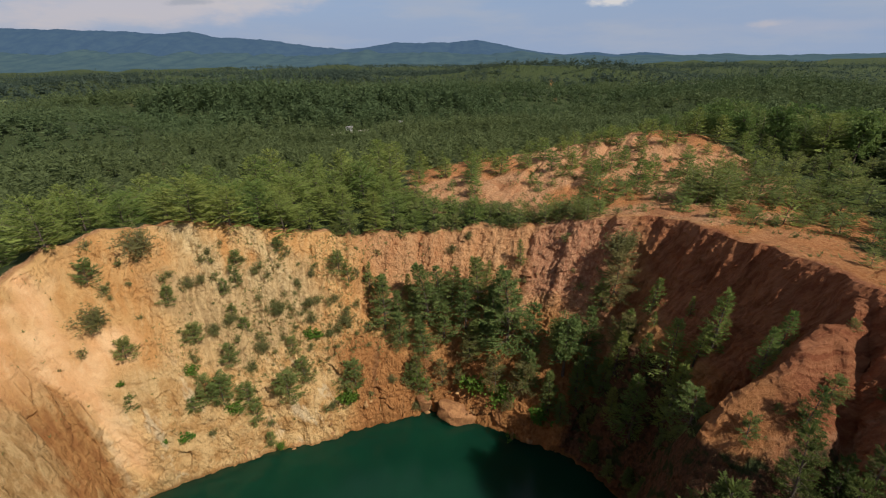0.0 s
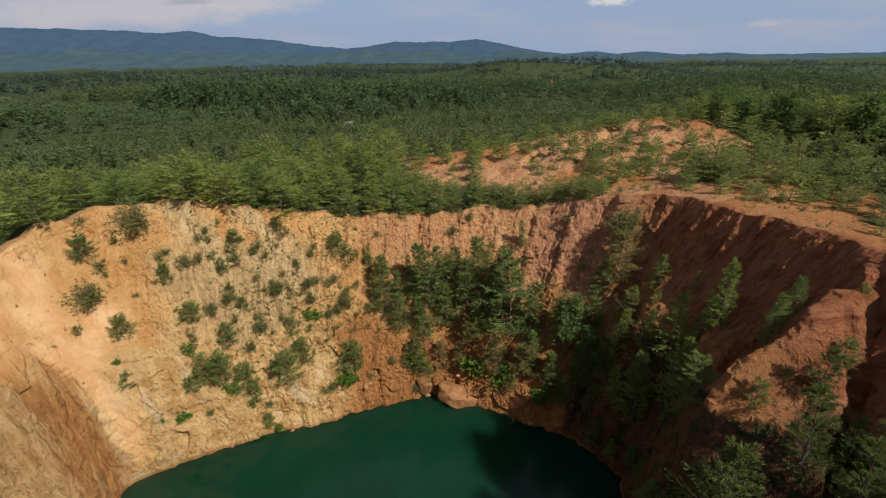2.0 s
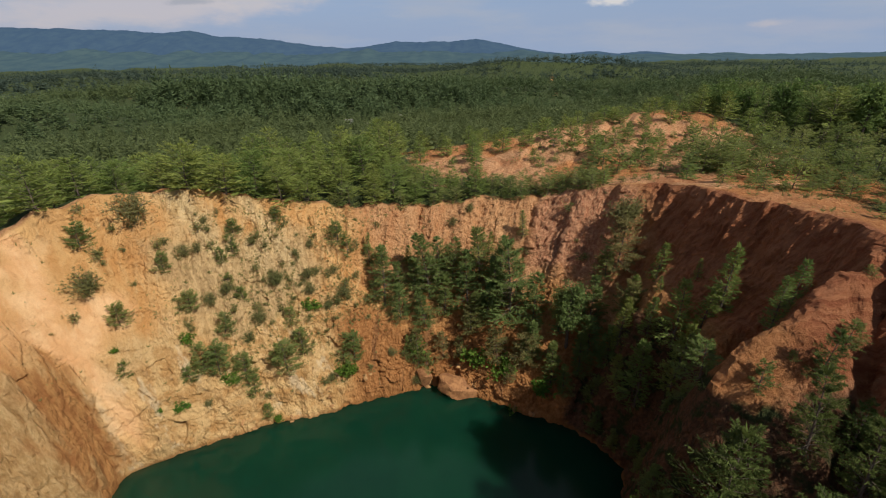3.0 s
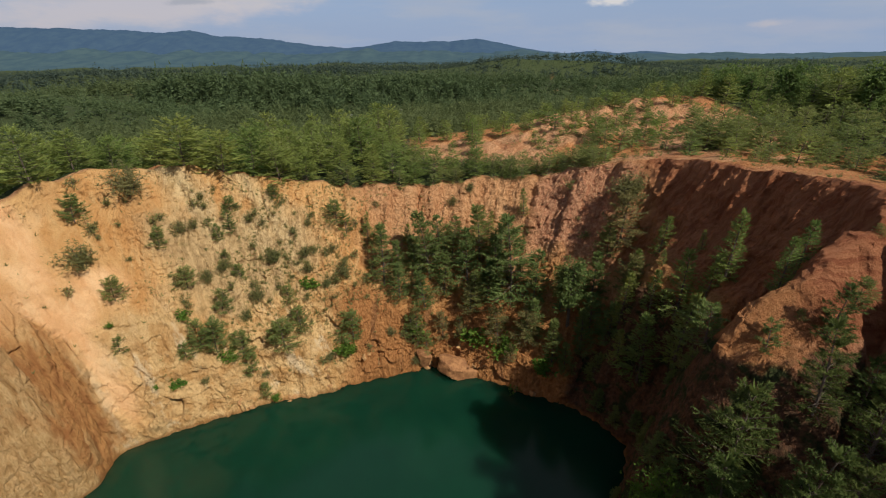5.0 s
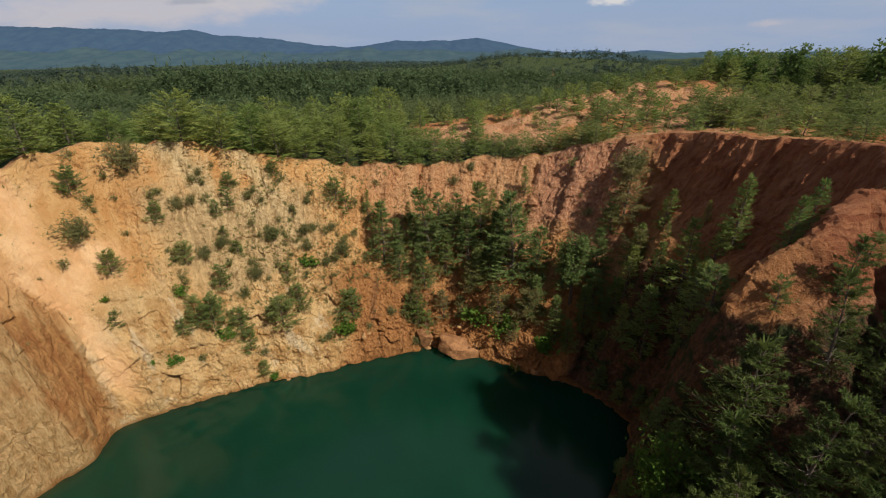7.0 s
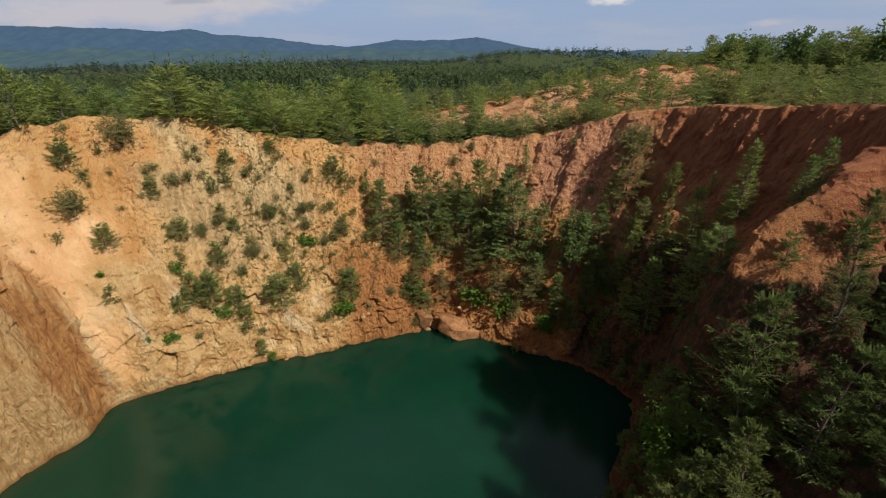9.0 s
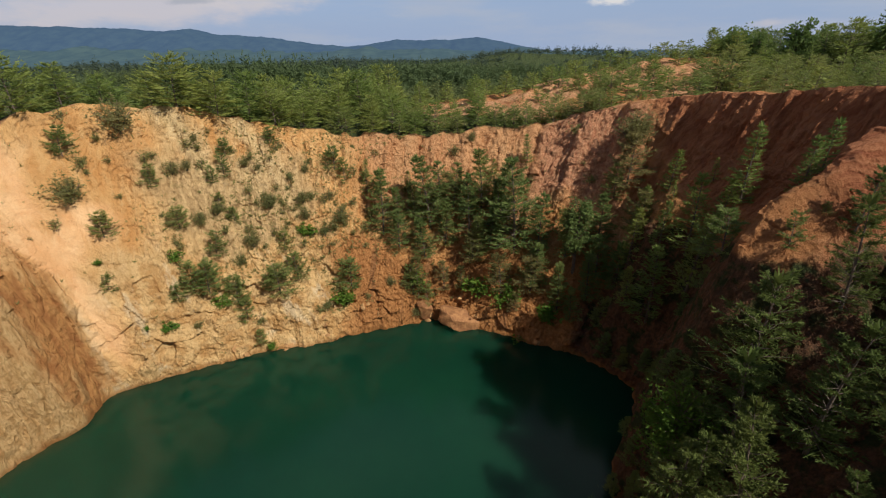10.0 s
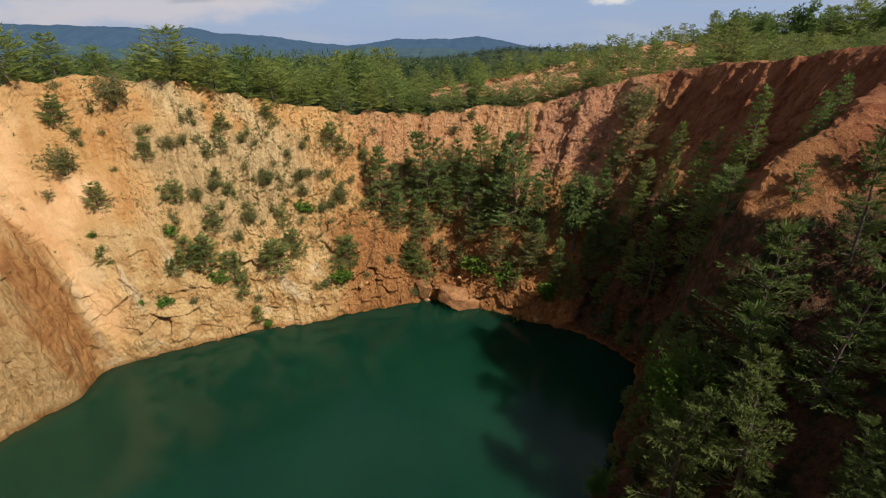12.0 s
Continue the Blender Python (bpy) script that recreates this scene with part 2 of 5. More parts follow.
def water_material():
    m, t, bsdf, out, pos = material("quarry_water")
    cloudy = noise_tex(t, pos, 0.05, 4.0, 0.6)
    col = mix(t, step(t, cloudy, 0.35, 0.68), (0.0038, 0.0295, 0.0168), (0.0060, 0.0385, 0.0200))
    murk = calc(t, "MULTIPLY", attribute(t, "shallow"), step(t, noise_tex(t, pos, 0.35, 4.0, 0.6), 0.3, 0.7))
    col = mix(t, murk, col, (0.060, 0.058, 0.022))
    t.links.new(col, bsdf.inputs["Base Color"])
    bsdf.inputs["Roughness"].default_value = 0.13
    bsdf.inputs["IOR"].default_value = 1.33
    # light spreads through the cloudy water before it comes back
    bsdf.subsurface_method = "BURLEY"
    bsdf.inputs["Subsurface Weight"].default_value = 1.0
    bsdf.inputs["Subsurface Radius"].default_value = (0.7, 1.0, 0.9)
    bsdf.inputs["Subsurface Scale"].default_value = 4.0
    bump(t, bsdf, noise_tex(t, pos, 1.6, 3.0), 0.008, 0.1)
    return m


def plain(name, a, b, scale, rough=0.8, rel=0.3, metal=0.0):
    """A matt surface of two shades with fine relief."""
    m, t, bsdf, out, pos = material(name)
    n = noise_tex(t, pos, scale, 6.0, 0.65)
    t.links.new(mix(t, step(t, n, 0.35, 0.66), a, b), bsdf.inputs["Base Color"])
    bsdf.inputs["Roughness"].default_value, bsdf.inputs["Metallic"].default_value = rough, metal
    bump(t, bsdf, n, rel, 1.0 / scale * 0.3)
    return m


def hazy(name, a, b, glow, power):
    """Wooded hills kilometres off; the blue air before them is put in as a glow."""
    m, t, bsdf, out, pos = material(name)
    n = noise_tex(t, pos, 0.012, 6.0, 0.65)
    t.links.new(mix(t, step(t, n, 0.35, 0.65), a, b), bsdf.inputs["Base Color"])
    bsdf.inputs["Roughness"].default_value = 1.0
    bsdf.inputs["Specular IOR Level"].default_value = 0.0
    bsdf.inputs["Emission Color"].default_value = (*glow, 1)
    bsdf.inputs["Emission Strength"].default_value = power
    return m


GROUND = ground_material()
WATER = water_material()
NEEDLES = foliage("pine_needles", (0.098, 0.160, 0.042), (0.235, 0.315, 0.080), (0.335, 0.350, 0.086), 0.38)
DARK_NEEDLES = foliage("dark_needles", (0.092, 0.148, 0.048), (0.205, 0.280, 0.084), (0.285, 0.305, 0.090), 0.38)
BUSH_NEEDLES = foliage("bush_needles", (0.105, 0.158, 0.046), (0.225, 0.290, 0.086), (0.320, 0.320, 0.100), 0.42)
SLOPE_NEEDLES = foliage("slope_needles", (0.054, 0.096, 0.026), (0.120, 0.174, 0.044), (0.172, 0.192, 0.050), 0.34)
TAWNY = foliage("tawny_needles", (0.125, 0.135, 0.045), (0.240, 0.240, 0.080), (0.300, 0.235, 0.105), 0.4)
LEAVES = foliage("broad_leaves", (0.045, 0.112, 0.018), (0.130, 0.265, 0.036), (0.180, 0.255, 0.040), 0.4)
WEED_LEAVES = foliage("weed_leaves", (0.150, 0.175, 0.060), (0.270, 0.290, 0.105), (0.330, 0.300, 0.120), 0.5)
DARK_LEAVES = foliage("dark_leaves", (0.082, 0.146, 0.044), (0.178, 0.270, 0.074), (0.230, 0.285, 0.080), 0.38)
SCRUB = foliage("dry_scrub", (0.140, 0.162, 0.060), (0.250, 0.264, 0.100), (0.310, 0.270, 0.120), 0.48)
# distance haze is mixed into both greens; the farther is bluer and flatter
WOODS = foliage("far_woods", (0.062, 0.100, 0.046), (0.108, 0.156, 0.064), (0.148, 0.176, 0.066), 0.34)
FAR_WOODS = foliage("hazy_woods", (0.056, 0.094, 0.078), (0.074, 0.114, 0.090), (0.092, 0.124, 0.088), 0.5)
BARK = plain("bark", (0.075, 0.055, 0.04), (0.17, 0.13, 0.10), 14.0)
STONE = plain("tan_stone", (0.30, 0.155, 0.060), (0.47, 0.275, 0.115), 1.1, 0.9, 0.5)
ROCK = plain("orange_rock", (0.21, 0.09, 0.034), (0.38, 0.185, 0.072), 1.3, 0.85, 0.8)
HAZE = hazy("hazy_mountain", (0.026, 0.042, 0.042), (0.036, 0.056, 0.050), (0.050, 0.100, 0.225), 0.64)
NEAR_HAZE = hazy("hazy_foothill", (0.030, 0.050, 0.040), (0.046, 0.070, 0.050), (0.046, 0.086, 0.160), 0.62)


# ---- plan of the pit ----
CENTRE = (-4.0, 26.0)
# the shore at water level, anticlockwise from the bay behind the spur
SHORE = [(22.5, 36.5), (20.4, 39.8), (15.8, 43.5), (11.2, 45.8), (6.5, 48.6), (2.0, 51.0), (-2.2, 51.3), (-8.3, 49.9), (-14, 48.2), (-19.7, 45.4),
         (-28.1, 42.7), (-34, 40.3), (-38.2, 38.2), (-40.2, 36.6), (-39.0, 33.2), (-41.5, 29.3), (-43.3, 26), (-42, 12), (-30, -8), (-5, -16), (8, -6), (9, 10), (11.2, 20), (15.6, 25.2), (19.4, 30.5)]
# the rim, with its height above the water
RIM = [(37, 26, 33.4), (37.5, 20, 33.9), (35.6, 33, 33.5), (35.2, 38, 33.2), (34.4, 44, 32.3), (32.6, 50, 31.9), (30.4, 56, 31.0), (25.3, 59.3, 29.9), (21.8, 60.4, 29.2), (18, 63.8, 27.3), (13.4, 65, 25.9),
       (4.6, 66.4, 25.4), (-3.6, 66.4, 24.4), (-12.4, 65, 25.2), (-21, 62.8, 26.4), (-26, 62, 27.8), (-30.4, 60.6, 28.9), (-35.2, 58.4, 30.3), (-39.6, 56.6, 30.6), (-44, 52, 31.4), (-47.5, 48.6, 31),
       # the last three, out of view, are raised to shade the near slope
       (-50.3, 43.0, 28.2), (-54, 36, 28.5), (-56, 26, 30), (-54, 0, 32), (-36, -26, 32), (-4, -34, 32), (30, -24, 35), (38, -4, 36), (37.5, 11, 34.5)]


def hash3(ix, iy, iz, seed):
    h = (ix * 374761393 + iy * 668265263 + iz * 1440662683 + seed * 1274126177) & 0xFFFFFFFF
    h = ((h ^ (h >> 13)) * 1274126177) & 0xFFFFFFFF
    h = ((h ^ (h >> 16)) * 2246822519) & 0xFFFFFFFF
    return (h ^ (h >> 15)) / 4294967296.0


def vnoise(x, y, z, seed=0):
    """Smooth noise from 0 to 1 on arrays."""
    x, y, z = np.broadcast_arrays(np.asarray(x, float), np.asarray(y, float), np.asarray(z, float))
    ix, iy, iz = (np.floor(a).astype(np.int64) for a in (x, y, z))
    fx, fy, fz = x - ix, y - iy, z - iz
    fx, fy, fz = (f * f * (3 - 2 * f) for f in (fx, fy, fz))
    total = 0.0
    for dx in (0, 1):
        for dy in (0, 1):
            for dz in (0, 1):
                w = (fx if dx else 1 - fx) * (fy if dy else 1 - fy) * (fz if dz else 1 - fz)
                total = total + w * hash3(ix + dx, iy + dy, iz + dz, seed)
    return total


def fbm(x, y, z, seed=0, octaves=4, gain=0.5):
    total, amp, norm = 0.0, 1.0, 0.0
    for o in range(octaves):
        k = 2.03 ** o
        total = total + amp * vnoise(x * k, y * k, z * k, seed + o * 17)
        norm += amp
        amp *= gain
    return total / norm


def smooth(v, lo, hi):
    f = np.clip((v - lo) / (hi - lo), 0, 1)
    return f * f * (3 - 2 * f)


def ring(points, column, degrees=2.0):
    """A function of the angle round CENTRE through the plan's points, softened; column None: the radius."""
    p = np.array(points, float)
    a = np.arctan2(p[:, 1] - CENTRE[1], p[:, 0] - CENTRE[0])
    v = np.hypot(p[:, 0] - CENTRE[0], p[:, 1] - CENTRE[1]) if column is None else p[:, column]
    o = np.argsort(a)
    table = np.linspace(-math.pi, math.pi, 1441)[:-1]
    val = np.interp(table, a[o], v[o], period=2 * math.pi)
    w = np.exp(-0.5 * (np.arange(-24, 25) * 0.25 / degrees) ** 2)
    val = np.convolve(np.concatenate((val[-24:], val, val[:24])), w / w.sum(), "valid")
    return lambda ang: np.interp(ang, table, val, period=2 * math.pi)


shore_r, rim_r, rim_z = ring(SHORE, None, 1.2), ring(RIM, None, 1.0), ring(RIM, 2, 1.5)

# the crest of the spur that runs down from the rim to the water
SPUR = np.array([(40, 33.5, 34), (35.5, 31, 32.6), (32, 29.2, 31), (28, 27.3, 29.2), (25.8, 26.8, 27.7), (24.5, 26.5, 26.9), (23.0, 26.1, 25.8), (21.5, 25.3, 23.6), (21.0, 25.0, 19), (20.6, 24.7, 10), (20.2, 24.5, -4)], float)


def spur_height(x, y):
    """Height of the spur's flanks: steep to the bay, easier to the near slope."""
    best = np.full(np.shape(x), -50.0)
    x0, y0 = x, y
    x = x0 + (fbm(x0 / 4.2, y0 / 4.2, 0, 92, 2, 0.35) - 0.5) * 1.3
    y = y0 + (fbm(x0 / 4.2, y0 / 4.2, 5, 93, 2, 0.35) - 0.5) * 1.3
    lumps = (fbm(x0 / 2.6, y0 / 2.6, 0, 94, 2) - 0.5) * 3.0
    for a, b in zip(SPUR[:-1], SPUR[1:]):
        d = b[:2] - a[:2]
        k = np.clip(((x - a[0]) * d[0] + (y - a[1]) * d[1]) / (d @ d), 0, 1)
        dist = np.hypot(x - a[0] - k * d[0], y - a[1] - k * d[1])
        side = (x - a[0]) * d[1] - (y - a[1]) * d[0]
        wob = vnoise(x / 2.4, y / 2.4, 0, 91) * 0.8
        fall = np.where(side > 0, 2.8, 2.8 - 1.5 * smooth(x, 20.5, 24.0)) + 1.6 * smooth(22.4 - x, 0, 2.5)
        best = np.maximum(best, a[2] + (b[2] - a[2]) * k - np.maximum(dist - wob * 0.8, 0) * fall - dist * dist * 0.01)
    cleft = 5.0 * smooth(x0, 30.0, 31.4) * bell(x0, y0, 34.0, 21.0, 4.0, 2.6)
    return best + lumps * 0.12 - cleft


def bell(x, y, cx, cy, sx, sy):
    return np.exp(-((x - cx) / sx) ** 2 - ((y - cy) / sy) ** 2)


def land(x, y):
    """The open country round the pit: a low hill, a valley, and rolling woods behind."""
    far = np.hypot(x - CENTRE[0], y - CENTRE[1])
    z = 10 + 17 * bell(x, y, 20, 60, 150, 130) + 6 * bell(x, y, 45, 100, 35, 22) + 7 * bell(x, y, 90, 60, 60, 80) + 2.2 * bell(x, y, 58, 108, 18, 18)
    roll = fbm(x / 420, y / 420, 0, 5, 3) - 0.5
    z = z + roll * 34 * smooth(far, 220, 900) - 2 * smooth(far, 500, 1500) + 15 * bell(x, y, 260, 820, 190, 160) * 0.6
    z = z + (fbm(x / 120, y / 120, 0, 23, 2) - 0.5) * 22 * smooth(far, 110, 240)
    for cx, cy, sx, sy, up in ((-215, 235, 70, 38, 11), (-95, 285, 60, 22, -5), (-170, 430, 170, 40, 13), (70, 470, 170, 45, 14), (330, 420, 120, 60, 10), (-480, 640, 200, 60, 16), (150, 760, 300, 70, 12), (248, 700, 62, 80, 12), (-150, 720, 420, 90, 10), (-60, 330, 150, 45, -5)):
        z = z + up * bell(x, y, cx, cy, sx, sy)
    gu, gv = 0.85 * x - 0.5 * y, 0.5 * x + 0.85 * y
    gully = 1 - np.abs(2 * vnoise(gu / 4.2 + gv / 40, gv / 17, 0, 19) - 1)
    small = 1 - np.abs(2 * vnoise(gu / 1.9, gv / 8, 0, 20) - 1)
    z = z - (gully ** 2 * 1.5 + small * 0.8) * bell(x, y, 30, 90, 32, 22)
    return z


def open_clay(x, y):
    """How bare the hill and the shelf behind the rim are, 0 and up."""
    return np.maximum(bell(x, y, 32, 90, 34, 24) * 1.7 - bell(x, y, 70, 99, 14, 17) * 1.3, 0) + bell(x, y, 38, 62, 14, 14) + bell(x, y, 40, 43, 8, 15) * 1.2


def zones(x, y, z, ang, f):
    """Masks, each 0 to 1, for the kinds of ground and the painted shade, and the length along the wall."""
    n = fbm(x / 14, y / 14, z / 14, 31, 3)
    n2 = fbm(x / 5, y / 5, z / 5, 35, 3) - 0.5
    deg = (np.degrees(ang) + 180) % 360 - 180
    arc = np.radians(deg) * 40
    inside = (f <= 1.0) * 1.0
    clearing = open_clay(x, y)
    out = smooth(f, 1.0, 1.05)
    bare = np.where(f <= 1.0, 1.0, np.maximum(1 - smooth((f - 1) * 30, 0.6, 3.0), np.clip((clearing + (n - 0.5) * 1.4) * (0.72 + 0.6 * vnoise(x / 2.5, y / 2.5, 0, 36)), 0, 1) * out))
    streaks = fbm(x / 3 + z / 6, y / 3 + z / 7, z / 9, 33, 3)
    face = 37.0 + z * 0.2 - y + (streaks - 0.5) * 4
    rust = smooth(x, -34, -37) * smooth(face, -0.4, 0.7) * (1 - smooth(z + (n - 0.5) * 10, 15, 24)) * (1 - out)
    d = deg + n2 * 10
    crest = 26.3 + (x - 23.2) * 0.42
    side = smooth(x + n2 * 8, 24, 29) * inside * (y > 24)
    spur = smooth(x, 15, 18) * smooth(38 - y, 0, 4) * inside
    red = np.clip(np.maximum.reduce([0.95 * side, 0.42 * spur, np.where(f > 1.0, 0.32 + 0.45 * smooth(n, 0.42, 0.6) + 0.5 * bell(x, y, 44, 38, 16, 18), 0.0)]), 0, 1)
    pink = smooth(d, 70, 60) * smooth(f + n2 * 0.5, 0.5, 0.72) * inside * (1 - side)
    pink = np.maximum(pink, 0.6 * smooth(d, 112, 97) * smooth(f + n2 * 0.5, 0.4, 0.62) * inside * (1 - side))
    sand = smooth(deg + n2 * 26, 150, 160) * smooth(f + n2 * 0.5, 0.26, 0.46) * (1 - smooth(f + n2 * 0.3, 0.86, 0.98)) * inside * (1 - rust)
    sand = np.maximum(sand, bell(face, 0, -1.2, 0, 1.1, 1) * smooth(-x, 36, 39) * inside * (1 - rust) * smooth(z, 1.5, 4))
    brown = smooth(d, 118, 109) * smooth(z + n2 * 14, 15, 9) * inside * (1 - spur)
    brown = np.maximum(brown, 0.8 * smooth(d, 92, 80) * smooth(f + n2 * 0.4, 0.62, 0.45) * inside * (1 - spur))
    brown = np.maximum(brown, 0.85 * spur)
    rock = smooth(d, 108, 116) * (1 - smooth(z + n2 * 12, 9, 15.5)) * inside * (1 - sand) * (1 - brown)
    grey = smooth(d, 108, 118) * (1 - smooth(d, 138, 148)) * smooth(f + n2 * 0.4, 0.28, 0.42) * (1 - smooth(f + n2 * 0.4, 0.72, 0.92)) * inside
    lean = deg + (0.9 - f) * 12
    pale = (np.maximum(bell(lean, f, 135.5, 0.9, 3.2, 0.24), 0.9 * bell(lean, f, 124.5, 0.9, 2.6, 0.3)) + 0.5 * bell(lean, f, 129.5, 0.72, 2.2, 0.2)) * inside
    pale = np.clip(pale + 0.8 * bell(deg, f, 150, 0.36, 7, 0.08) * inside + 0.7 * bell(deg, f, 158, 0.28, 4, 0.06) * inside, 0, 1)
    pale = pale * (1 - rust) + rust * smooth(face + (streaks - 0.5) * 6, 3.8, 6.6)
    hill = smooth(f, 1.0, 1.05)
    # where the ground colour is darkened for the shade of bay and slope foot
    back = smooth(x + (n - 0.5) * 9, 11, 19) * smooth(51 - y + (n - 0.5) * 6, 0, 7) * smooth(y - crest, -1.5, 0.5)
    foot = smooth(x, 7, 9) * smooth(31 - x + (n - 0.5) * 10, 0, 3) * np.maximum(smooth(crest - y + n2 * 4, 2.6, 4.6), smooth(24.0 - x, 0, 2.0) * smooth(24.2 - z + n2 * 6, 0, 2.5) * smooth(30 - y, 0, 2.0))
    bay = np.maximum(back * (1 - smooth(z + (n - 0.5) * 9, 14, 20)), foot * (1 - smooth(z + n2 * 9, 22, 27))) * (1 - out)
    return {"bare": bare, "red": red, "pale": pale, "rust": rust, "hill": hill, "sand": sand, "grey": grey, "rock": rock, "brown": brown, "pink": pink, "shade_zone": bay, "arc": arc}


def pit_ground():
    """One sheet: lake bed, pit walls, spur and the country to the horizon, in rings round CENTRE."""
    ang = np.concatenate((np.radians(np.linspace(-42, 186, 1040)), np.radians(np.linspace(190, 314, 42))))
    rw, rr, zr = shore_r(ang), rim_r(ang), rim_z(ang)
    corner = smooth(np.degrees(ang), 0, 6) * smooth(np.degrees(ang), 52, 44)
    scal = (vnoise(ang * 16, 0, 0, 3) - 0.5) * 1.5 + (vnoise(ang * 45, 0, 0, 4) - 0.5) * (0.7 + 0.2 * corner)
    rr = rr + scal * (0.95 - 0.2 * corner)
    zr = zr + (vnoise(ang * 38, 7, 0, 5) - 0.5) * (0.7 - 0.5 * corner)
    rw = rw + (vnoise(ang * 30, 3, 0, 4) - 0.5) * 0.35
    bed = np.linspace(0.0, 0.94, 6)
    wall = np.concatenate((np.linspace(0.0, 0.2, 66)[:-1], np.linspace(0.2, 1.0, 136)))
    outer = np.concatenate((np.linspace(0.35, 62, 92), 62 * 1.15 ** np.arange(1, 33)))
    power = np.interp(np.degrees(ang), [-42, -5, 5, 38, 50, 75, 110, 135, 150, 165, 186], [1.0, 1.0, 1.2, 1.2, 0.95, 0.72, 0.7, 0.85, 0.85, 0.6, 0.6])
    hollow = np.interp(np.degrees(ang), [-42, -12, -4, 14, 24, 36], [1.0, 1.1, 2.0, 2.0, 1.6, 1.0])
    # a bench under the cliff on the shaded side
    bench = smooth(np.degrees(ang), 7, 14) * smooth(np.degrees(ang), 39, 32)
    rows = []
    for k in bed:
        r = rw * k
        rows.append((r, -7.0 * (1 - k * k) - 0.6, np.zeros_like(r) - 0.1))
    for f in wall:
        r = rw + (rr - rw) * f
        v = f ** power
        v = v + (f ** hollow - f) * (1 - smooth(f, 0.35, 0.75))
        v = v + (np.interp(f, [0, 0.12, 0.32, 0.45, 0.62, 0.8, 1], [0, 0.2, 0.5, 0.65, 0.71, 0.8, 1]) - v) * bench
        rows.append((r, -0.6 + (zr + 0.6) * v, np.zeros_like(r) + f))
    for d in outer:
        rows.append((rr + d, None, np.zeros_like(rr) + 1 + d / 30))
    R = np.array([a for a, _, _ in rows])
    F = np.array([c for _, _, c in rows])
    A = np.broadcast_to(ang, R.shape)
    X, Y = CENTRE[0] + R * np.cos(A), CENTRE[1] + R * np.sin(A)
    n_in = len(bed) + len(wall)
    Z = np.zeros_like(R)
    Z[:n_in] = np.array([np.broadcast_to(b, R.shape[1]) for _, b, _ in rows[:n_in]])
    d = R[n_in:] - rr
    Z[n_in:] = zr + (land(X[n_in:], Y[n_in:]) - zr) * smooth(d, 0, 22) + (vnoise(X[n_in:] / 2.2, Y[n_in:] / 2.2, 0, 12) - 0.5) * 0.35
    Z = np.where(F > -0.05, np.maximum(Z, np.minimum(spur_height(X, Y), zr + 0.4)), Z)
    # erosion: buttresses, rills, ledges and crumbs, pushed in and out of the face
    on = smooth(F, -0.05, 0.04) * (1 - smooth(F, 0.97, 1.03))
    wx, wy, wz = ((fbm(X / 5, Y / 5, Z / 5, sd, 2) - 0.5) * 5 for sd in (81, 82, 83))
    big = fbm(X / 7.5, Y / 7.5, Z / 13, 41, 3) - 0.5
    rill = 1 - np.abs(2 * vnoise((X + wx * 0.4) / 1.7, (Y + wy * 0.4) / 1.7, Z / 9, 43) - 1)

    def blocks(x, y, z, seed):
        """Broken rock: each cell a tilted facet at its own depth, with a gap to the next. Returns depth and gap."""
        cell = [np.floor(a).astype(np.int64) for a in (x, y, z)]
        near, next_near, depth = np.full(x.shape, 9.0), np.full(x.shape, 9.0), np.zeros(x.shape)
        for dx, dy, dz in itertools.product((-1, 0, 1), repeat=3):
            c = (cell[0] + dx, cell[1] + dy, cell[2] + dz)
            h = [hash3(*c, seed + k) for k in range(3)]
            p = [c[k] + 0.1 + 0.8 * h[k] - q for k, q in enumerate((x, y, z))]
            d = p[0] ** 2 + p[1] ** 2 + p[2] ** 2
            tilt = sum(p[k] * ((h[k] * 37.7) % 1.0 - 0.5) for k in range(3))
            closer = d < near
            next_near = np.where(closer, near, np.minimum(next_near, d))
            depth = np.where(closer, (h[0] * 91.3 + h[1] * 17.9) % 1.0 - 0.5 + tilt * 1.3, depth)
            near = np.minimum(near, d)
        return depth, np.sqrt(next_near) - np.sqrt(near)

    crumb = fbm(X / 0.9, Y / 0.9, Z / 0.9, 53, 3, 0.7) - 0.5
    clod = np.abs(2 * fbm(X / 0.55, Y / 0.55, Z / 0.7, 54, 2) - 1) * 2
    low = 1 - smooth(Z + big * 22, 8, 19)
    slab = smooth(-X, 34, 37) * smooth(37.0 + Z * 0.2 - Y, -0.4, 0.7) * (1 - smooth(Z, 17, 24))
    chute = smooth(-X, 33, 36) * bell(37.0 + Z * 0.2 - Y, 0, -0.9, 0, 0.9, 1)
    coarse, _ = blocks((X + wx * 0.5 + Z * 0.5) / 4.0, (Y + wy * 0.5) / 3.4, (Z + wz * 0.5 - X * 0.35) / 2.3, 47)
    small, _ = blocks((X + wx * 0.5 + Z * 0.5) / 1.15, (Y + wy * 0.5) / 1.15, (Z + wz * 0.5 - X * 0.3) / 0.85, 51)
    pillar, _ = blocks((X + wx * 0.3) / 1.25, (Y + wy * 0.3) / 1.25, Z / 4.2, 55)
    plate, gap4 = blocks((Y - 0.22 * Z) / 1.5, (0.9 * X + 0.42 * Z) / 1.5, (0.42 * X - 0.2 * Y - 0.9 * Z) / 6.0, 59)
    high = smooth(F, 0.45, 0.8)
    deg = np.degrees(A)
    run = A * 40 + (0.3 - 0.27 * smooth(deg, 60, 46)) * Z + wx * 0.35
    flute = 1 - np.abs(2 * vnoise(run / 2.6, Z / 15, 0, 45) - 1)
    flute2 = 1 - np.abs(2 * vnoise(run / 1.1, Z / 7, 0, 46) - 1)
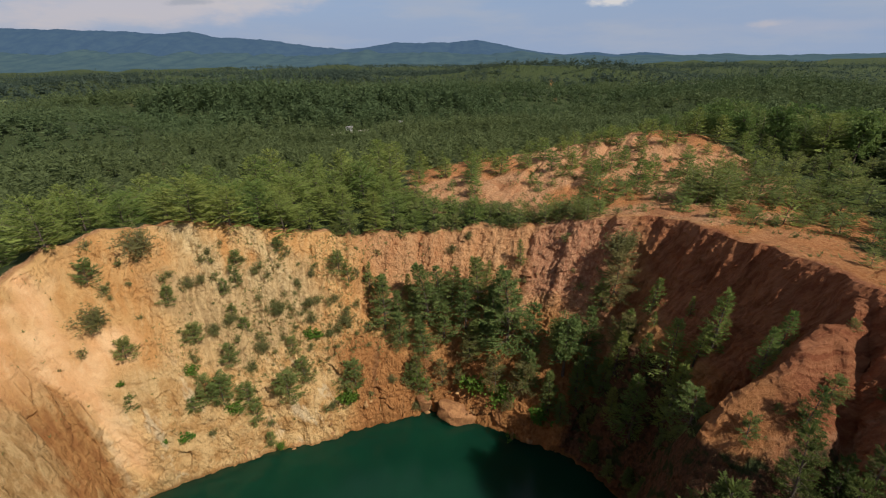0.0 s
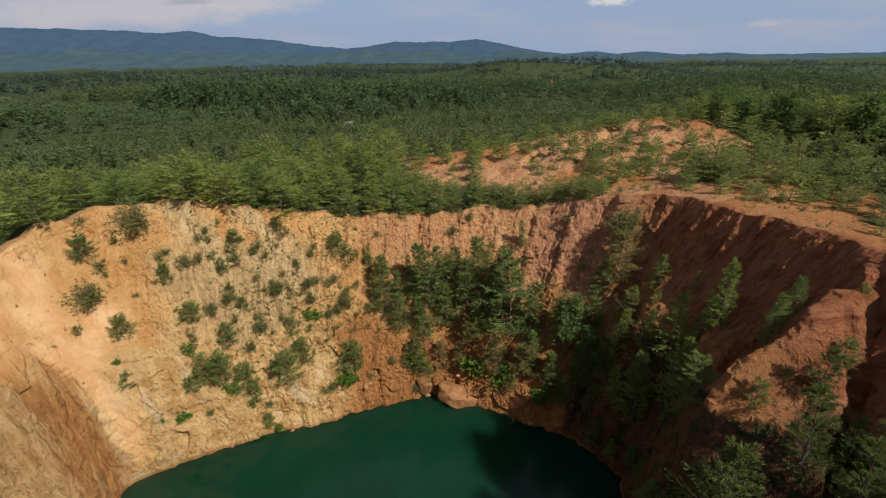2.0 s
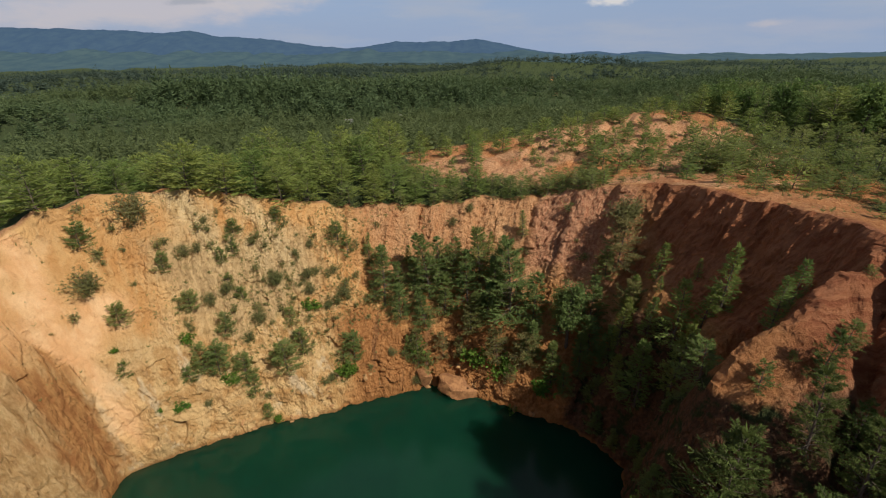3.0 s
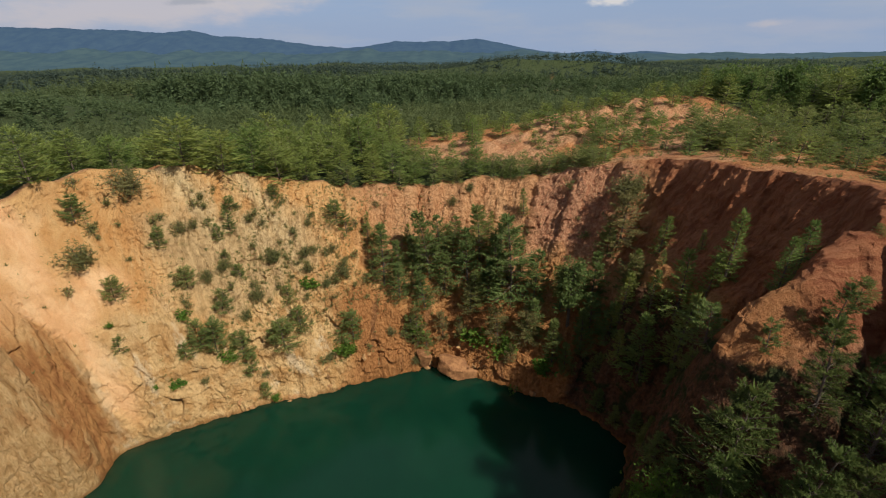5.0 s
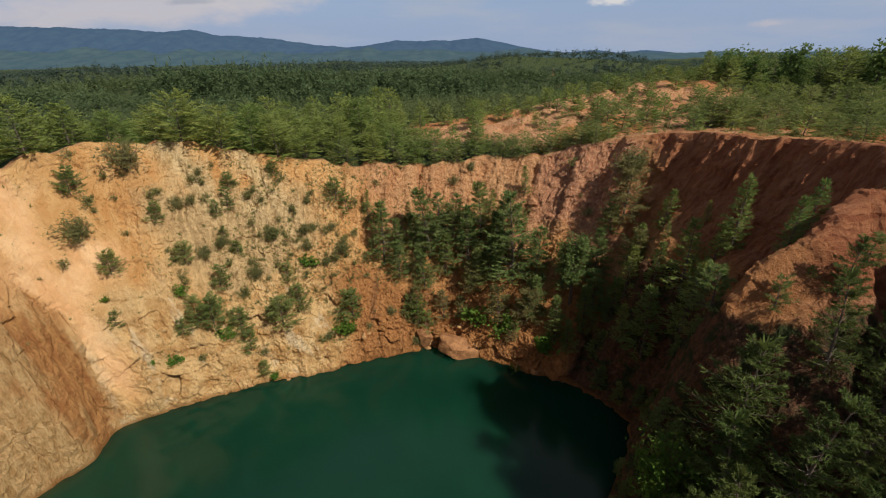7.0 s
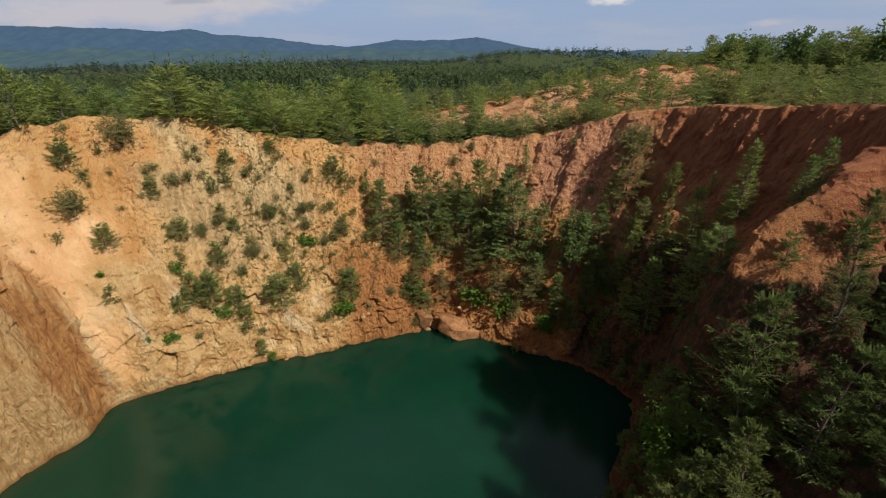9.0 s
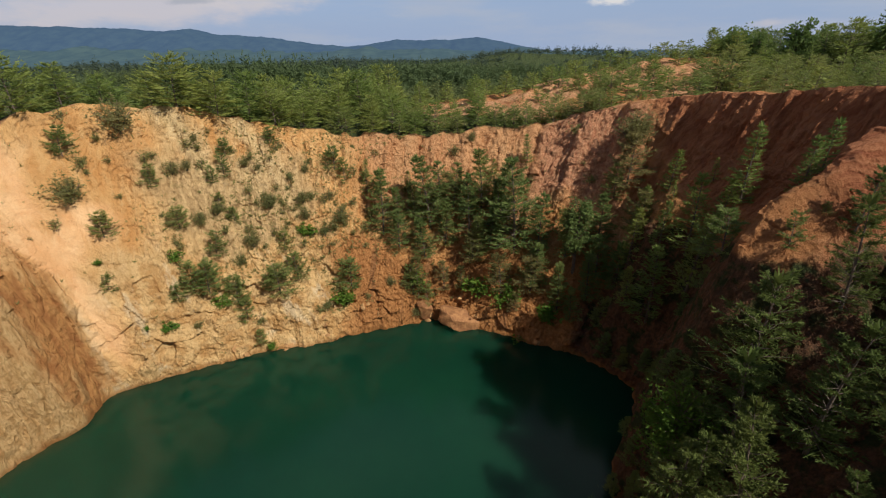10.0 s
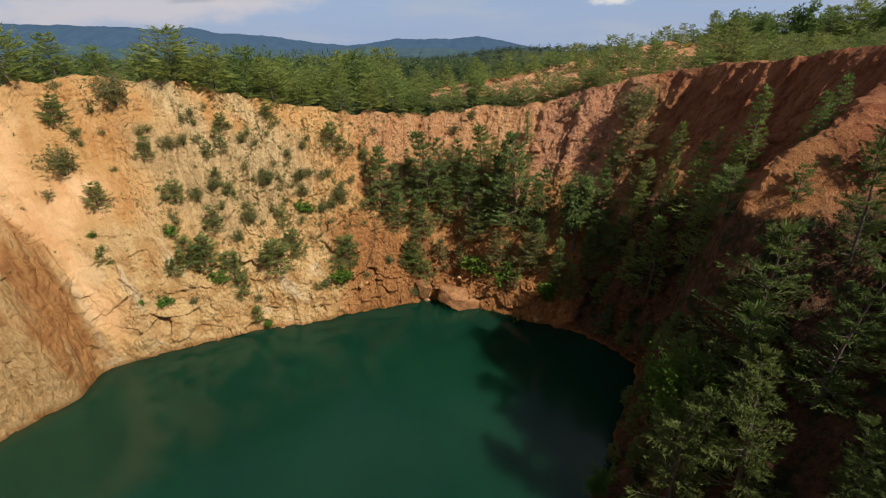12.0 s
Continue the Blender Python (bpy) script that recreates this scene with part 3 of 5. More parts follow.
    spurish = smooth(spur_height(X, Y) - Z, -1.2, -0.3) * smooth(X, 38, 32)
    right = smooth(X, 6, 14)
    shade = smooth(deg, 50, 42) * smooth(deg, 0, 6)
    calm = smooth(deg, 146, 153) * smooth(F, 0.24, 0.4) * (1 - smooth(F, 0.85, 0.97))
    wall_push = (big * (2.6 - 1.2 * high - 1.2 * right) + (flute - 0.5) * (0.1 + (0.5 - 0.05 * shade) * high * (1 - 0.7 * smooth(F, 0.9, 1.0))) + (flute2 - 0.5) * (0.1 + 0.3 * high + 0.2 * shade)
                 + (rill - 0.5) * 0.25 + coarse * (0.2 + 0.5 * low) + small * (0.1 + 0.06 * low) + pillar * (0.1 + 0.14 * high) + crumb * (0.40 + 0.12 * low) + (clod - 0.5) * 0.18)
    calm_push = big * 1.6 + (flute - 0.5) * 0.25 + coarse * 0.1 + crumb * 0.22
    wall_push = wall_push + (calm_push - wall_push) * calm
    slab_push = big * 1.0 + plate * 0.42 - 0.16 * smooth(0.16 - gap4, 0, 0.16) + small * 0.12 + crumb * 0.3
    down = vnoise((X + wx * 0.2) / 0.9, Z / 3.5, Y / 3.0, 95)
    spur_push = big * 0.8 + (down - 0.5) * 0.7 + small * 0.16 + crumb * 0.36
    push = wall_push + (slab_push - wall_push) * slab
    push = (push + (spur_push - push) * spurish) * (1 - 0.75 * chute) * on
    P = np.stack((X, Y, Z), -1)
    du, dv = np.gradient(P, axis=1), np.gradient(P, axis=0)
    N = np.cross(du, dv)
    N /= np.linalg.norm(N, axis=2)[..., None] + 1e-9
    N *= np.where(N[..., 2:] < 0, -1.0, 1.0)
    N[..., 2] *= 0.6
    P = P + N * push[..., None]
    X, Y, Z = P[..., 0], P[..., 1], P[..., 2]
    Z = Z + on * (fbm(X / 0.9, Y / 0.9, Z / 0.9, 57, 2) - 0.5) * 0.4
    masks = zones(X, Y, Z, A, F)
    n, m = R.shape
    verts = np.stack((X, Y, Z), -1).reshape(-1, 3)
    i, j = np.meshgrid(np.arange(n - 1), np.arange(m), indexing="ij")
    j2 = (j + 1) % m
    faces = np.stack((i * m + j, i * m + j2, (i + 1) * m + j2, (i + 1) * m + j), -1)[:, :, ::-1].reshape(-1, 4)
    return verts, faces, {k: v.ravel() for k, v in masks.items()}


def mesh_of(name, verts, faces, mat, attrs=None, shade=True):
    """A mesh from arrays of vertices and of triangles or quads."""
    verts, faces = np.asarray(verts, np.float32), np.asarray(faces, np.int32)
    me = bpy.data.meshes.new(name)
    k = faces.shape[1]
    me.vertices.add(len(verts))
    me.vertices.foreach_set("co", verts.ravel())
    me.loops.add(faces.size)
    me.loops.foreach_set("vertex_index", faces.ravel())
    me.polygons.add(len(faces))
    me.polygons.foreach_set("loop_start", np.arange(0, faces.size, k, dtype=np.int32))
    me.polygons.foreach_set("use_smooth", np.broadcast_to(np.asarray(shade, np.int8), len(faces)).copy())
    for key, val in (attrs or {}).items():
        me.attributes.new(key, "FLOAT", "POINT").data.foreach_set("value", np.asarray(val, np.float32))
    me.update(calc_edges=True)
    me.validate()
    me.materials.append(mat)
    return me


g_verts, g_faces, g_attrs = pit_ground()
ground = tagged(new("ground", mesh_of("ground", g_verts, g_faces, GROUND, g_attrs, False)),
                "eroded orange clay pit walls with wooded land around", "ground", kind="structure")
TREE = BVHTree.FromPolygons([tuple(v) for v in g_verts.tolist()], [tuple(f) for f in g_faces.tolist()])


def drop(x, y):
    """Ground height under (x, y)."""
    hit = TREE.ray_cast(Vector((x, y, 900)), Vector((0, 0, -1)))
    return hit[0].z if hit[0] else 0.0


wa = np.linspace(0, 2 * math.pi, 181)[:-1]
wr = shore_r(wa) + 3.5
RINGS = (0.33, 0.66, 0.86, 0.905, 0.93, 1.0)
SHALLOW = (0.0, 0.0, 0.0, 0.35, 1.0, 1.0)
bm = bmesh.new()
mid = bm.verts.new((CENTRE[0], CENTRE[1], 0.0))
loops = [[bm.verts.new((CENTRE[0] + r * k * math.cos(a), CENTRE[1] + r * k * math.sin(a), 0.0)) for a, r in zip(wa, wr)] for k in RINGS]
for i in range(180):
    j = (i + 1) % 180
    bm.faces.new((mid, loops[0][i], loops[0][j]))
    for inner, outer in zip(loops[:-1], loops[1:]):
        bm.faces.new((inner[i], outer[i], outer[j], inner[j]))
wm = bpy.data.meshes.new("water")
bm.to_mesh(wm)
bm.free()
wm.attributes.new("shallow", "FLOAT", "POINT").data.foreach_set("value", np.array([0.0] + [q for q in SHALLOW for _ in range(180)], np.float32))
wm.materials.append(WATER)
tagged(new("water", wm), "still dark green water filling the pit", "water", kind="structure")


# ---- far mountains ----
RIDGE = [(-5200, 345), (-3833, 336), (-3345, 321), (-2805, 301), (-2467, 266), (-2185, 290), (-1922, 237), (-1573, 219), (-1275, 179), (-823, 127), (-359, 177), (50, 172), (383, 195), (667, 136), (981, 81), (1191, 59), (1449, 80), (1661, 53), (1893, 74), (2239, 41), (4195, 8), (5200, 8)]


def mountain_range(name, y0, scale, offset, depth, seed, rough, mat, label):
    """A wooded ridge with spurs and hollows on its near side."""
    xs = np.linspace(-5200, 5200, 700)
    h = np.interp(xs, [p[0] for p in RIDGE], [p[1] for p in RIDGE])
    w = np.exp(-0.5 * (np.arange(-6, 7) / 1.1) ** 2)
    h = np.convolve(np.pad(h, 6, "edge"), w / w.sum(), "valid")
    h = offset + (h - 40) * scale + (fbm(xs / 150, 0, 0, seed, 4) - 0.5) * rough * (1 - 0.8 * smooth(xs, 100, 900)) - (offset - 40) * smooth(xs, 300, 1200) + (fbm(xs / 28, 0, 0, seed + 1, 2) - 0.5) * 7
    vs = np.linspace(0, 1, 26)
    rows = []
    for v in vs:
        base = 10.0
        cut = (1 - np.abs(2 * fbm(xs / 380 + v * 0.8, v * 0.7, 0, 67, 3) - 1)) ** 2 * 0.3 * math.sin(math.pi * v)
        prof = np.cos(v * math.pi / 2) ** 1.4
        rows.append(np.stack((xs, np.full_like(xs, y0 - v * depth), base + (h - base) * np.clip(prof - cut * 0.5, 0, 1) - v * 14), -1))
    rows.insert(0, rows[0] + np.array((0, 150, -260)))
    P = np.array(rows)
    n, m = P.shape[:2]
    i, j = np.meshgrid(np.arange(n - 1), np.arange(m - 1), indexing="ij")
    f = np.stack((i * m + j, (i + 1) * m + j, (i + 1) * m + j + 1, i * m + j + 1), -1).reshape(-1, 4)
    return tagged(new(name, mesh_of(name, P.reshape(-1, 3), f, mat)), label, "mountains", kind="structure")


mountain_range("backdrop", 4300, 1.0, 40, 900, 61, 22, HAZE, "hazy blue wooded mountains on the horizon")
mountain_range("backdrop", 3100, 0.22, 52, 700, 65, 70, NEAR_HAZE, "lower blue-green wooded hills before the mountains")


# ---- plants ----
def joined(pieces):
    """Triangle sets (verts, faces, tint) put together."""
    vs, fs, ts, n = [], [], [], 0
    for v, f, t in pieces:
        vs.append(v), fs.append(f + n), ts.append(np.full(len(v), t))
        n += len(v)
    return np.concatenate(vs), np.concatenate(fs), np.concatenate(ts)


def limb(path, radii, sides):
    """A tapered tube of triangles along a path."""
    path = np.array(path, float)
    v, f = [], []
    for i, (p, r) in enumerate(zip(path, radii)):
        d = path[min(i + 1, len(path) - 1)] - path[max(i - 1, 0)]
        d = d / (np.linalg.norm(d) + 1e-9)
        a = np.cross(d, (0.3, 0.9, 0.1))
        a = a / np.linalg.norm(a)
        b = np.cross(d, a)
        for k in range(sides):
            w = 2 * math.pi * k / sides
            v.append(p + r * (a * math.cos(w) + b * math.sin(w)))
    for i in range(len(path) - 1):
        for k in range(sides):
            a0, a1 = i * sides + k, i * sides + (k + 1) % sides
            f += [(a0, a1, a1 + sides), (a0, a1 + sides, a0 + sides)]
    return np.array(v), np.array(f), 0.0


def tuft(rng, at, way, size, blades, width, kite=True):
    """A spray of pointed blades round a direction, lying more flat than upright."""
    d = rng.normal(size=(blades, 3)) * (0.75, 0.75, 0.4) + way
    d /= np.linalg.norm(d, axis=1)[:, None]
    side = np.cross(d, rng.normal(size=(blades, 3)) + (0, 0, 0.45))
    side /= np.linalg.norm(side, axis=1)[:, None] + 1e-6
    ln = size * rng.uniform(0.6, 1.15, (blades, 1))
    w = side * ln * width
    q = np.arange(blades)[:, None]
    if not kite:
        v = np.stack((at - w, at + w, at + d * ln), 1).reshape(-1, 3)
        return v, q * 3 + (0, 1, 2), 0.0
    mid = at + d * ln * 0.5
    v = np.stack((at + d * ln * 0.02, mid + w, at + d * ln, mid - w), 1).reshape(-1, 3)
    f = np.concatenate((q * 4 + (0, 1, 2), q * 4 + (0, 2, 3)))
    return v, f, 0.0


def blade(at, way, length, width, face, kite=True):
    """One pointed leaf-like kite from at along way, in the plane that face names."""
    way = way / (np.linalg.norm(way) + 1e-9)
    w = np.cross(way, face)
    w = w / (np.linalg.norm(w) + 1e-9) * length * width
    if not kite:
        return np.array((at - w, at + w, at + way * length)), np.array(((0, 1, 2),)), 0.0
    mid = at + way * length * 0.42
    return np.array((at, mid + w, at + way * length, mid - w)), np.array(((0, 1, 2), (0, 2, 3))), 0.0


def pine(seed, height, spread, whorls, twigs, needles, start=0.03, lean=0.03, gaps=0.1, taper=0.8, needle=0.3, leaf=1.0, ragged=0.25):
    """Trunk with limbs, and crown, of a young pine: whorls of flat, feathery boughs, widest near the foot."""
    rng = np.random.default_rng(seed)
    bend = rng.normal(size=2) * lean * height
    lop, lop_a = rng.uniform(0.08, 0.28), rng.uniform(0, 6.28)

    def stem(k):
        return np.array((bend[0] * k * k, bend[1] * k * k, height * k))
    r0 = 0.014 * height + 0.02
    ks = np.linspace(0, 0.98, 7)
    wood = [limb([stem(k) - (0, 0, 0.4 if k == 0 else 0) for k in ks], [r0 * (1 - 0.92 * k) for k in ks], 6)]
    green = []
    for wi in range(whorls):
        k = start + (0.97 - start) * (wi + rng.uniform(0, 0.7)) / whorls
        count = rng.integers(4, 7)
        turn = rng.uniform(0, 6.28)
        for c in range(count):
            if rng.random() < gaps:
                continue
            a = turn + c * 6.28 / count + rng.normal() * 0.25
            reach = spread * (0.07 + 0.97 * (1 - k) ** taper) * rng.uniform(0.93 - ragged, 0.93 + ragged) * (1 + lop * math.cos(a - lop_a)) * (0.75 + 0.25 * min(1.0, k / 0.15))
            rise = -0.06 + 0.55 * k + rng.normal() * 0.1
            p0 = stem(k)
            out, side = np.array((math.cos(a), math.sin(a), 0.0)), np.array((-math.sin(a), math.cos(a), 0.0))
            mid = p0 + out * reach * 0.55 + np.array((0, 0, reach * rise * 0.4))
            tip = p0 + out * reach + np.array((0, 0, reach * (rise + 0.16)))
            wood.append(limb([p0, tip], [r0 * 0.3 * (1.1 - k), 0.006], 3))
            for i in range(twigs):
                q = min(1.0, 0.14 + 0.86 * (i + rng.uniform(0, 1)) / twigs)
                sign = 1 if i % 2 else -1
                at = p0 * (1 - q) ** 2 + 2 * q * (1 - q) * mid + q * q * tip
                way = out * rng.uniform(0.55, 0.95) + side * sign * rng.uniform(0.45, 1.0) * (1.15 - 0.7 * q) + (0, 0, rng.uniform(-0.05, 0.4))
                ln = reach * (0.44 * (1.05 - q) + 0.13) * rng.uniform(0.75, 1.25) + 0.08
                green.append(blade(at, way, ln, leaf * rng.uniform(0.10, 0.17), np.array((0, 0, 1.0)) + rng.normal(size=3) * 0.6))
                if needles:
                    way = way / np.linalg.norm(way)
                    for p in rng.uniform(0.2, 1.0, needles):
                        green.append(tuft(rng, at + way * ln * p, way * 0.9 + (0, 0, 0.25), needle * rng.uniform(0.7, 1.2), 2, 0.13, False))
    for i in range(5):
        green.append(blade(stem(0.9), np.array((rng.normal() * 0.25, rng.normal() * 0.25, 1.0)), height * 0.12, 0.14, rng.normal(size=3)))
    return joined(wood), joined(green)


def shrub(seed, height, spread, stems, tufts, blades, size, width, droop=0.2, kite=True):
    """A bush of several stems from one root, with leaves along and round their ends."""
    rng = np.random.default_rng(seed)
    wood, green = [], []
    root = np.array([(0.05, 0, -0.25), (0, 0.05, -0.25), (-0.05, 0, -0.25), (0, -0.05, -0.25)]) * (height / 2.0, height / 2.0, 1.0)
    for s in range(stems):
        a = rng.uniform(0, 6.28)
        lean = rng.uniform(0.1, 1.0)
        tip = np.array((math.cos(a) * spread * lean, math.sin(a) * spread * lean, height * rng.uniform(0.55, 1.0) * (1 - 0.35 * lean)))
        mid = tip * (0.45, 0.45, 0.62)
        stem = limb([(0, 0, -0.25), mid, tip], [0.05 * height / 2.5, 0.03 * height / 2.5, 0.008], 4)
        stem[0][:4] = root
        wood.append(stem)
        for t in range(tufts):
            q = rng.uniform(0.3, 1.02)
            at = 2 * q * (1 - q) * mid + q * q * tip + rng.normal(size=3) * spread * 0.2
            at[2] = max(at[2], 0.02)
            green.append(tuft(rng, at, np.array((math.cos(a) * 0.4, math.sin(a) * 0.4, 0.5 - droop)), size * rng.uniform(0.7, 1.3), blades, width, kite))
    v, f, tint = joined(wood)
    _, first, back = np.unique(np.round(v, 5), axis=0, return_index=True, return_inverse=True)
    return (v[first], back.reshape(-1)[f], tint[first]), joined(green)


def broadleaf(seed, height, spread, boughs, tufts, blades, size, width, kite=True):
    """A round-headed broad-leaved tree with forking boughs and uneven clumps."""
    rng = np.random.default_rng(seed)
    wood = [limb([(0, 0, -0.3), (0.05, 0.02, height * 0.3), (0.1 * rng.normal(), 0.1, height * 0.75)], [0.02 * height, 0.015 * height, 0.02], 6)]
    green = []
    for b in range(boughs):
        a, k = rng.uniform(0, 6.28), rng.uniform(0.22, 0.8)
        el = rng.uniform(0.15, 1.2)
        reach = spread * rng.uniform(0.6, 1.05)
        p0 = np.array((0.03, 0.02, height * k * 0.85))
        tip = p0 + np.array((math.cos(a) * math.cos(el), math.sin(a) * math.cos(el), math.sin(el) * 1.15)) * reach
        tip[2] = min(tip[2], height)
        mid = (p0 + tip) / 2 + (0, 0, -0.1 * reach)
        wood.append(limb([p0, mid, tip], [0.007 * height, 0.004 * height, 0.01], 3))
        for t in range(tufts):
            q = rng.uniform(0.45, 1.05)
            at = p0 * (1 - q) ** 2 + 2 * q * (1 - q) * mid + q * q * tip + rng.normal(size=3) * spread * 0.16
            green.append(tuft(rng, at, np.array((0, 0, 0.4)), size * rng.uniform(0.7, 1.3), blades, width, kite))
    return joined(wood), joined(green)


def plant(name, made, leaf, label, category, wood_name, leaf_name):
    """A plant as a thing: an Empty at its foot with its wood and its leaves."""
    top = tagged(new(name), label, category)
    for nm, (v, f, t), mat in ((wood_name, made[0], BARK), (leaf_name, made[1], leaf)):
        o = new(nm, mesh_of(nm, v, f, mat, {"tint": t}, False))
        o.parent = top
    return top


def kinds(name, builds, leaf, label, category, wood_name="trunk", leaf_name="crown"):
    """Prototypes of one kind of plant; put() sets the first ones themselves, then copies of them."""
    protos = [plant(name, b, leaf, label, category, wood_name, leaf_name) for b in builds]
    return {"protos": protos, "fresh": list(protos)}


def put(kind, rng, x, y, size=1.0, group="", sink=0.12, which=None, label=""):
    z = drop(x, y) - sink
    m = Matrix.LocRotScale((x, y, z), Euler((rng.normal() * 0.04, rng.normal() * 0.04, rng.uniform(0, 6.28))), Vector((size, size, size * rng.uniform(0.9, 1.12))))
    p = kind["protos"][which if which is not None else rng.integers(len(kind["protos"]))]
    if p in kind["fresh"]:
        kind["fresh"].remove(p)
        p.matrix_basis = m
        p.pop("made", None)
        ob = p
    else:
        base = p.matrix_basis.copy()
        p.matrix_basis = Matrix.Identity(4)
        ob = copy_thing(p, m)
        p.matrix_basis = base
    return tagged(ob, label, group=group)


def drop_spares(kind):
    """Takes away the prototypes that were never planted."""
    for p in kind["fresh"]:
        for o in list(p.children):
            bpy.data.objects.remove(o)
        bpy.data.objects.remove(p)
    kind["fresh"].clear()


RIM_PINES = kinds("pine_tree", [pine(10 + i, 7.4, sp, 14, 12, 2, needle=0.42, gaps=0.07, leaf=0.66, taper=0.62, ragged=0.3) for i, sp in enumerate((4.1, 4.6, 3.7, 4.3, 4.8, 3.9))], NEEDLES,
                  "young green pine with layered needle branches on the pit rim", "tree")
PINES = kinds("pine_tree", [pine(20 + i, 7.8, sp, 13, 8, 1, needle=0.5, gaps=0.06) for i, sp in enumerate((3.6, 4.0, 3.3, 3.8, 4.2))], NEEDLES,
              "young green pine standing among many others", "tree")
TALL_PINES = kinds("pine_tree", [pine(35 + i, 7.8, sp, 12, 9, 1, 0.1, 0.05, 0.1, 0.5, 0.5, 0.9, 0.35) for i, sp in enumerate((2.9, 3.3, 2.6))], DARK_NEEDLES,
                   "tall dark green pine in the woods behind the hill", "tree")
SLIM_PINES = kinds("pine_tree", [pine(40 + i, 7.5, sp, 17, 8, 3, 0.04, 0.05, 0.18, needle=0.28, leaf=0.75) for i, sp in enumerate((1.4, 1.6, 1.9))], NEEDLES,
                   "slender green pine clinging to the steep clay", "tree")
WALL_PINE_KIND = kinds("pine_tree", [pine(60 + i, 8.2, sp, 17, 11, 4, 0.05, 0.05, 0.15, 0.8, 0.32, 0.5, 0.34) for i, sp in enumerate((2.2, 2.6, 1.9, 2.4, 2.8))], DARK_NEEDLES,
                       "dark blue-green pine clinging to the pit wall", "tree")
TAWNY_KIND = kinds("scrub_pine", [pine(65 + i, 6.0, sp, 13, 12, 4, 0.03, 0.08, 0.2, 0.45, 0.3, 0.42, 0.4) for i, sp in enumerate((1.8, 2.2, 1.6))], TAWNY,
                   "brownish olive scrubby tree at the pit wall", "tree")
YOUNG_PINES = kinds("young_pine", [pine(25 + i, 4.0, 2.1, 10, 8, 1, needle=0.32, taper=0.55, gaps=0.06, leaf=0.95, ragged=0.35) for i in range(3)], BUSH_NEEDLES,
                    "young pine on the reddish clay shelf above the pit", "tree")
FINE_PINES = kinds("pine_tree", [pine(30 + i, 8.5, sp, 16, 15, 6, 0.08, 0.07, 0.30, 0.6, 0.24, 0.26, 0.5) for i, sp in enumerate((1.9, 2.2, 1.7, 2.0))], SLOPE_NEEDLES,
                   "tall dark green pine on the steep near slope", "tree")
SMALL_PINES = kinds("pine_sapling", [pine(50 + i, 2.5, 1.5, 8, 7, 1, 0.02, needle=0.24, taper=0.55, gaps=0.05, leaf=1.1, ragged=0.35) for i in range(4)], NEEDLES,
                    "small bushy pine sapling growing from bare red clay", "tree")
BUSHES = kinds("bush", [pine(70 + i, 2.9, 1.25, 10, 10, 5, 0.02, 0.08, 0.15, 0.55, 0.2, 0.42, 0.42) for i in range(4)], BUSH_NEEDLES,
               "dark green bushy pine rooted in the eroded clay wall", "bush", "stem", "foliage")
SCRUBS = kinds("scrub_bush", [shrub(80 + i, 2.0, 1.2, 16, 30, 5, 0.21, 0.12, kite=False) for i in range(3)], SCRUB,
               "sparse grey-green scrub bush on the clay wall", "bush", "stem", "foliage")
WEEDS = kinds("weed_clump", [shrub(120 + i, 0.7, 0.55, 7, 9, 3, 0.20, 0.13, kite=False) for i in range(4)], WEED_LEAVES,
              "small clump of weeds growing from the clay", "plant", "stem", "foliage")
LEAFY = kinds("leafy_shrub", [shrub(90 + i, 1.5, 1.0, 9, 20, 4, 0.25, 0.26) for i in range(3)], LEAVES,
              "bright green broad-leaved shrub at the wall foot", "bush", "stem", "foliage")
BROAD = kinds("broadleaf_tree", [broadleaf(100 + i, 7.5, 1.9, 50, 52, 4, 0.16, 0.28, False) for i in range(3)], LEAVES,
              "leafy green tree with a rounded uneven crown", "tree")

IVY_TREES = kinds("broadleaf_tree", [broadleaf(115 + i, 8.0, 1.35, 44, 36, 4, 0.2, 0.26, False) for i in range(2)], DARK_NEEDLES,
                  "tall dark tree wrapped in leafy vines", "tree")
DARK_TREES = kinds("broadleaf_tree", [broadleaf(110 + i, 8.5, 2.9, 46, 20, 4, 0.46, 0.32, False) for i in range(3)], DARK_LEAVES,
                   "tall dark green tree with a dense rounded crown", "tree")

rng = np.random.default_rng(4)


def angle_of(x, y):
    return math.atan2(y - CENTRE[1], x - CENTRE[0])


def beyond_rim(x, y):
    return math.hypot(x - CENTRE[0], y - CENTRE[1]) - float(rim_r(angle_of(x, y)))


def bare_at(x, y):
    return float(open_clay(x, y))


def in_sight(x, y, margin=6.0):
    return y > 20 and abs(x) < 1.12 * (y + 6) + margin


# pines along the rim and over the near woods, singly
spots = []


def clear_of(x, y, gap):
    return all((x - a) ** 2 + (y - b) ** 2 > max(gap, c) ** 2 for a, b, c in spots)


# the trees that stand out along the far rim: x, y and the height of the top
RIM_TREES = [(-47.5, 54.2, 36.8), (-45.2, 58.1, 34.4), (-40.5, 60.8, 35.2), (-36.7, 62.6, 33.6), (-28.8, 64.7, 34.2), (-25.7, 68, 33), (-16.2, 67.9, 32.6), (-11.4, 71.4, 30.4), (-8, 70.1, 31.3), (-0.8, 70.6, 30), (-50.7, 53.6, 35.4)]
for x, y, top in RIM_TREES:
    spots.append((x, y, 3.2))
    put(RIM_PINES, rng, x, y, min(1.15, max(0.62, (top - drop(x, y)) / 7.6)), "pines round the pit")

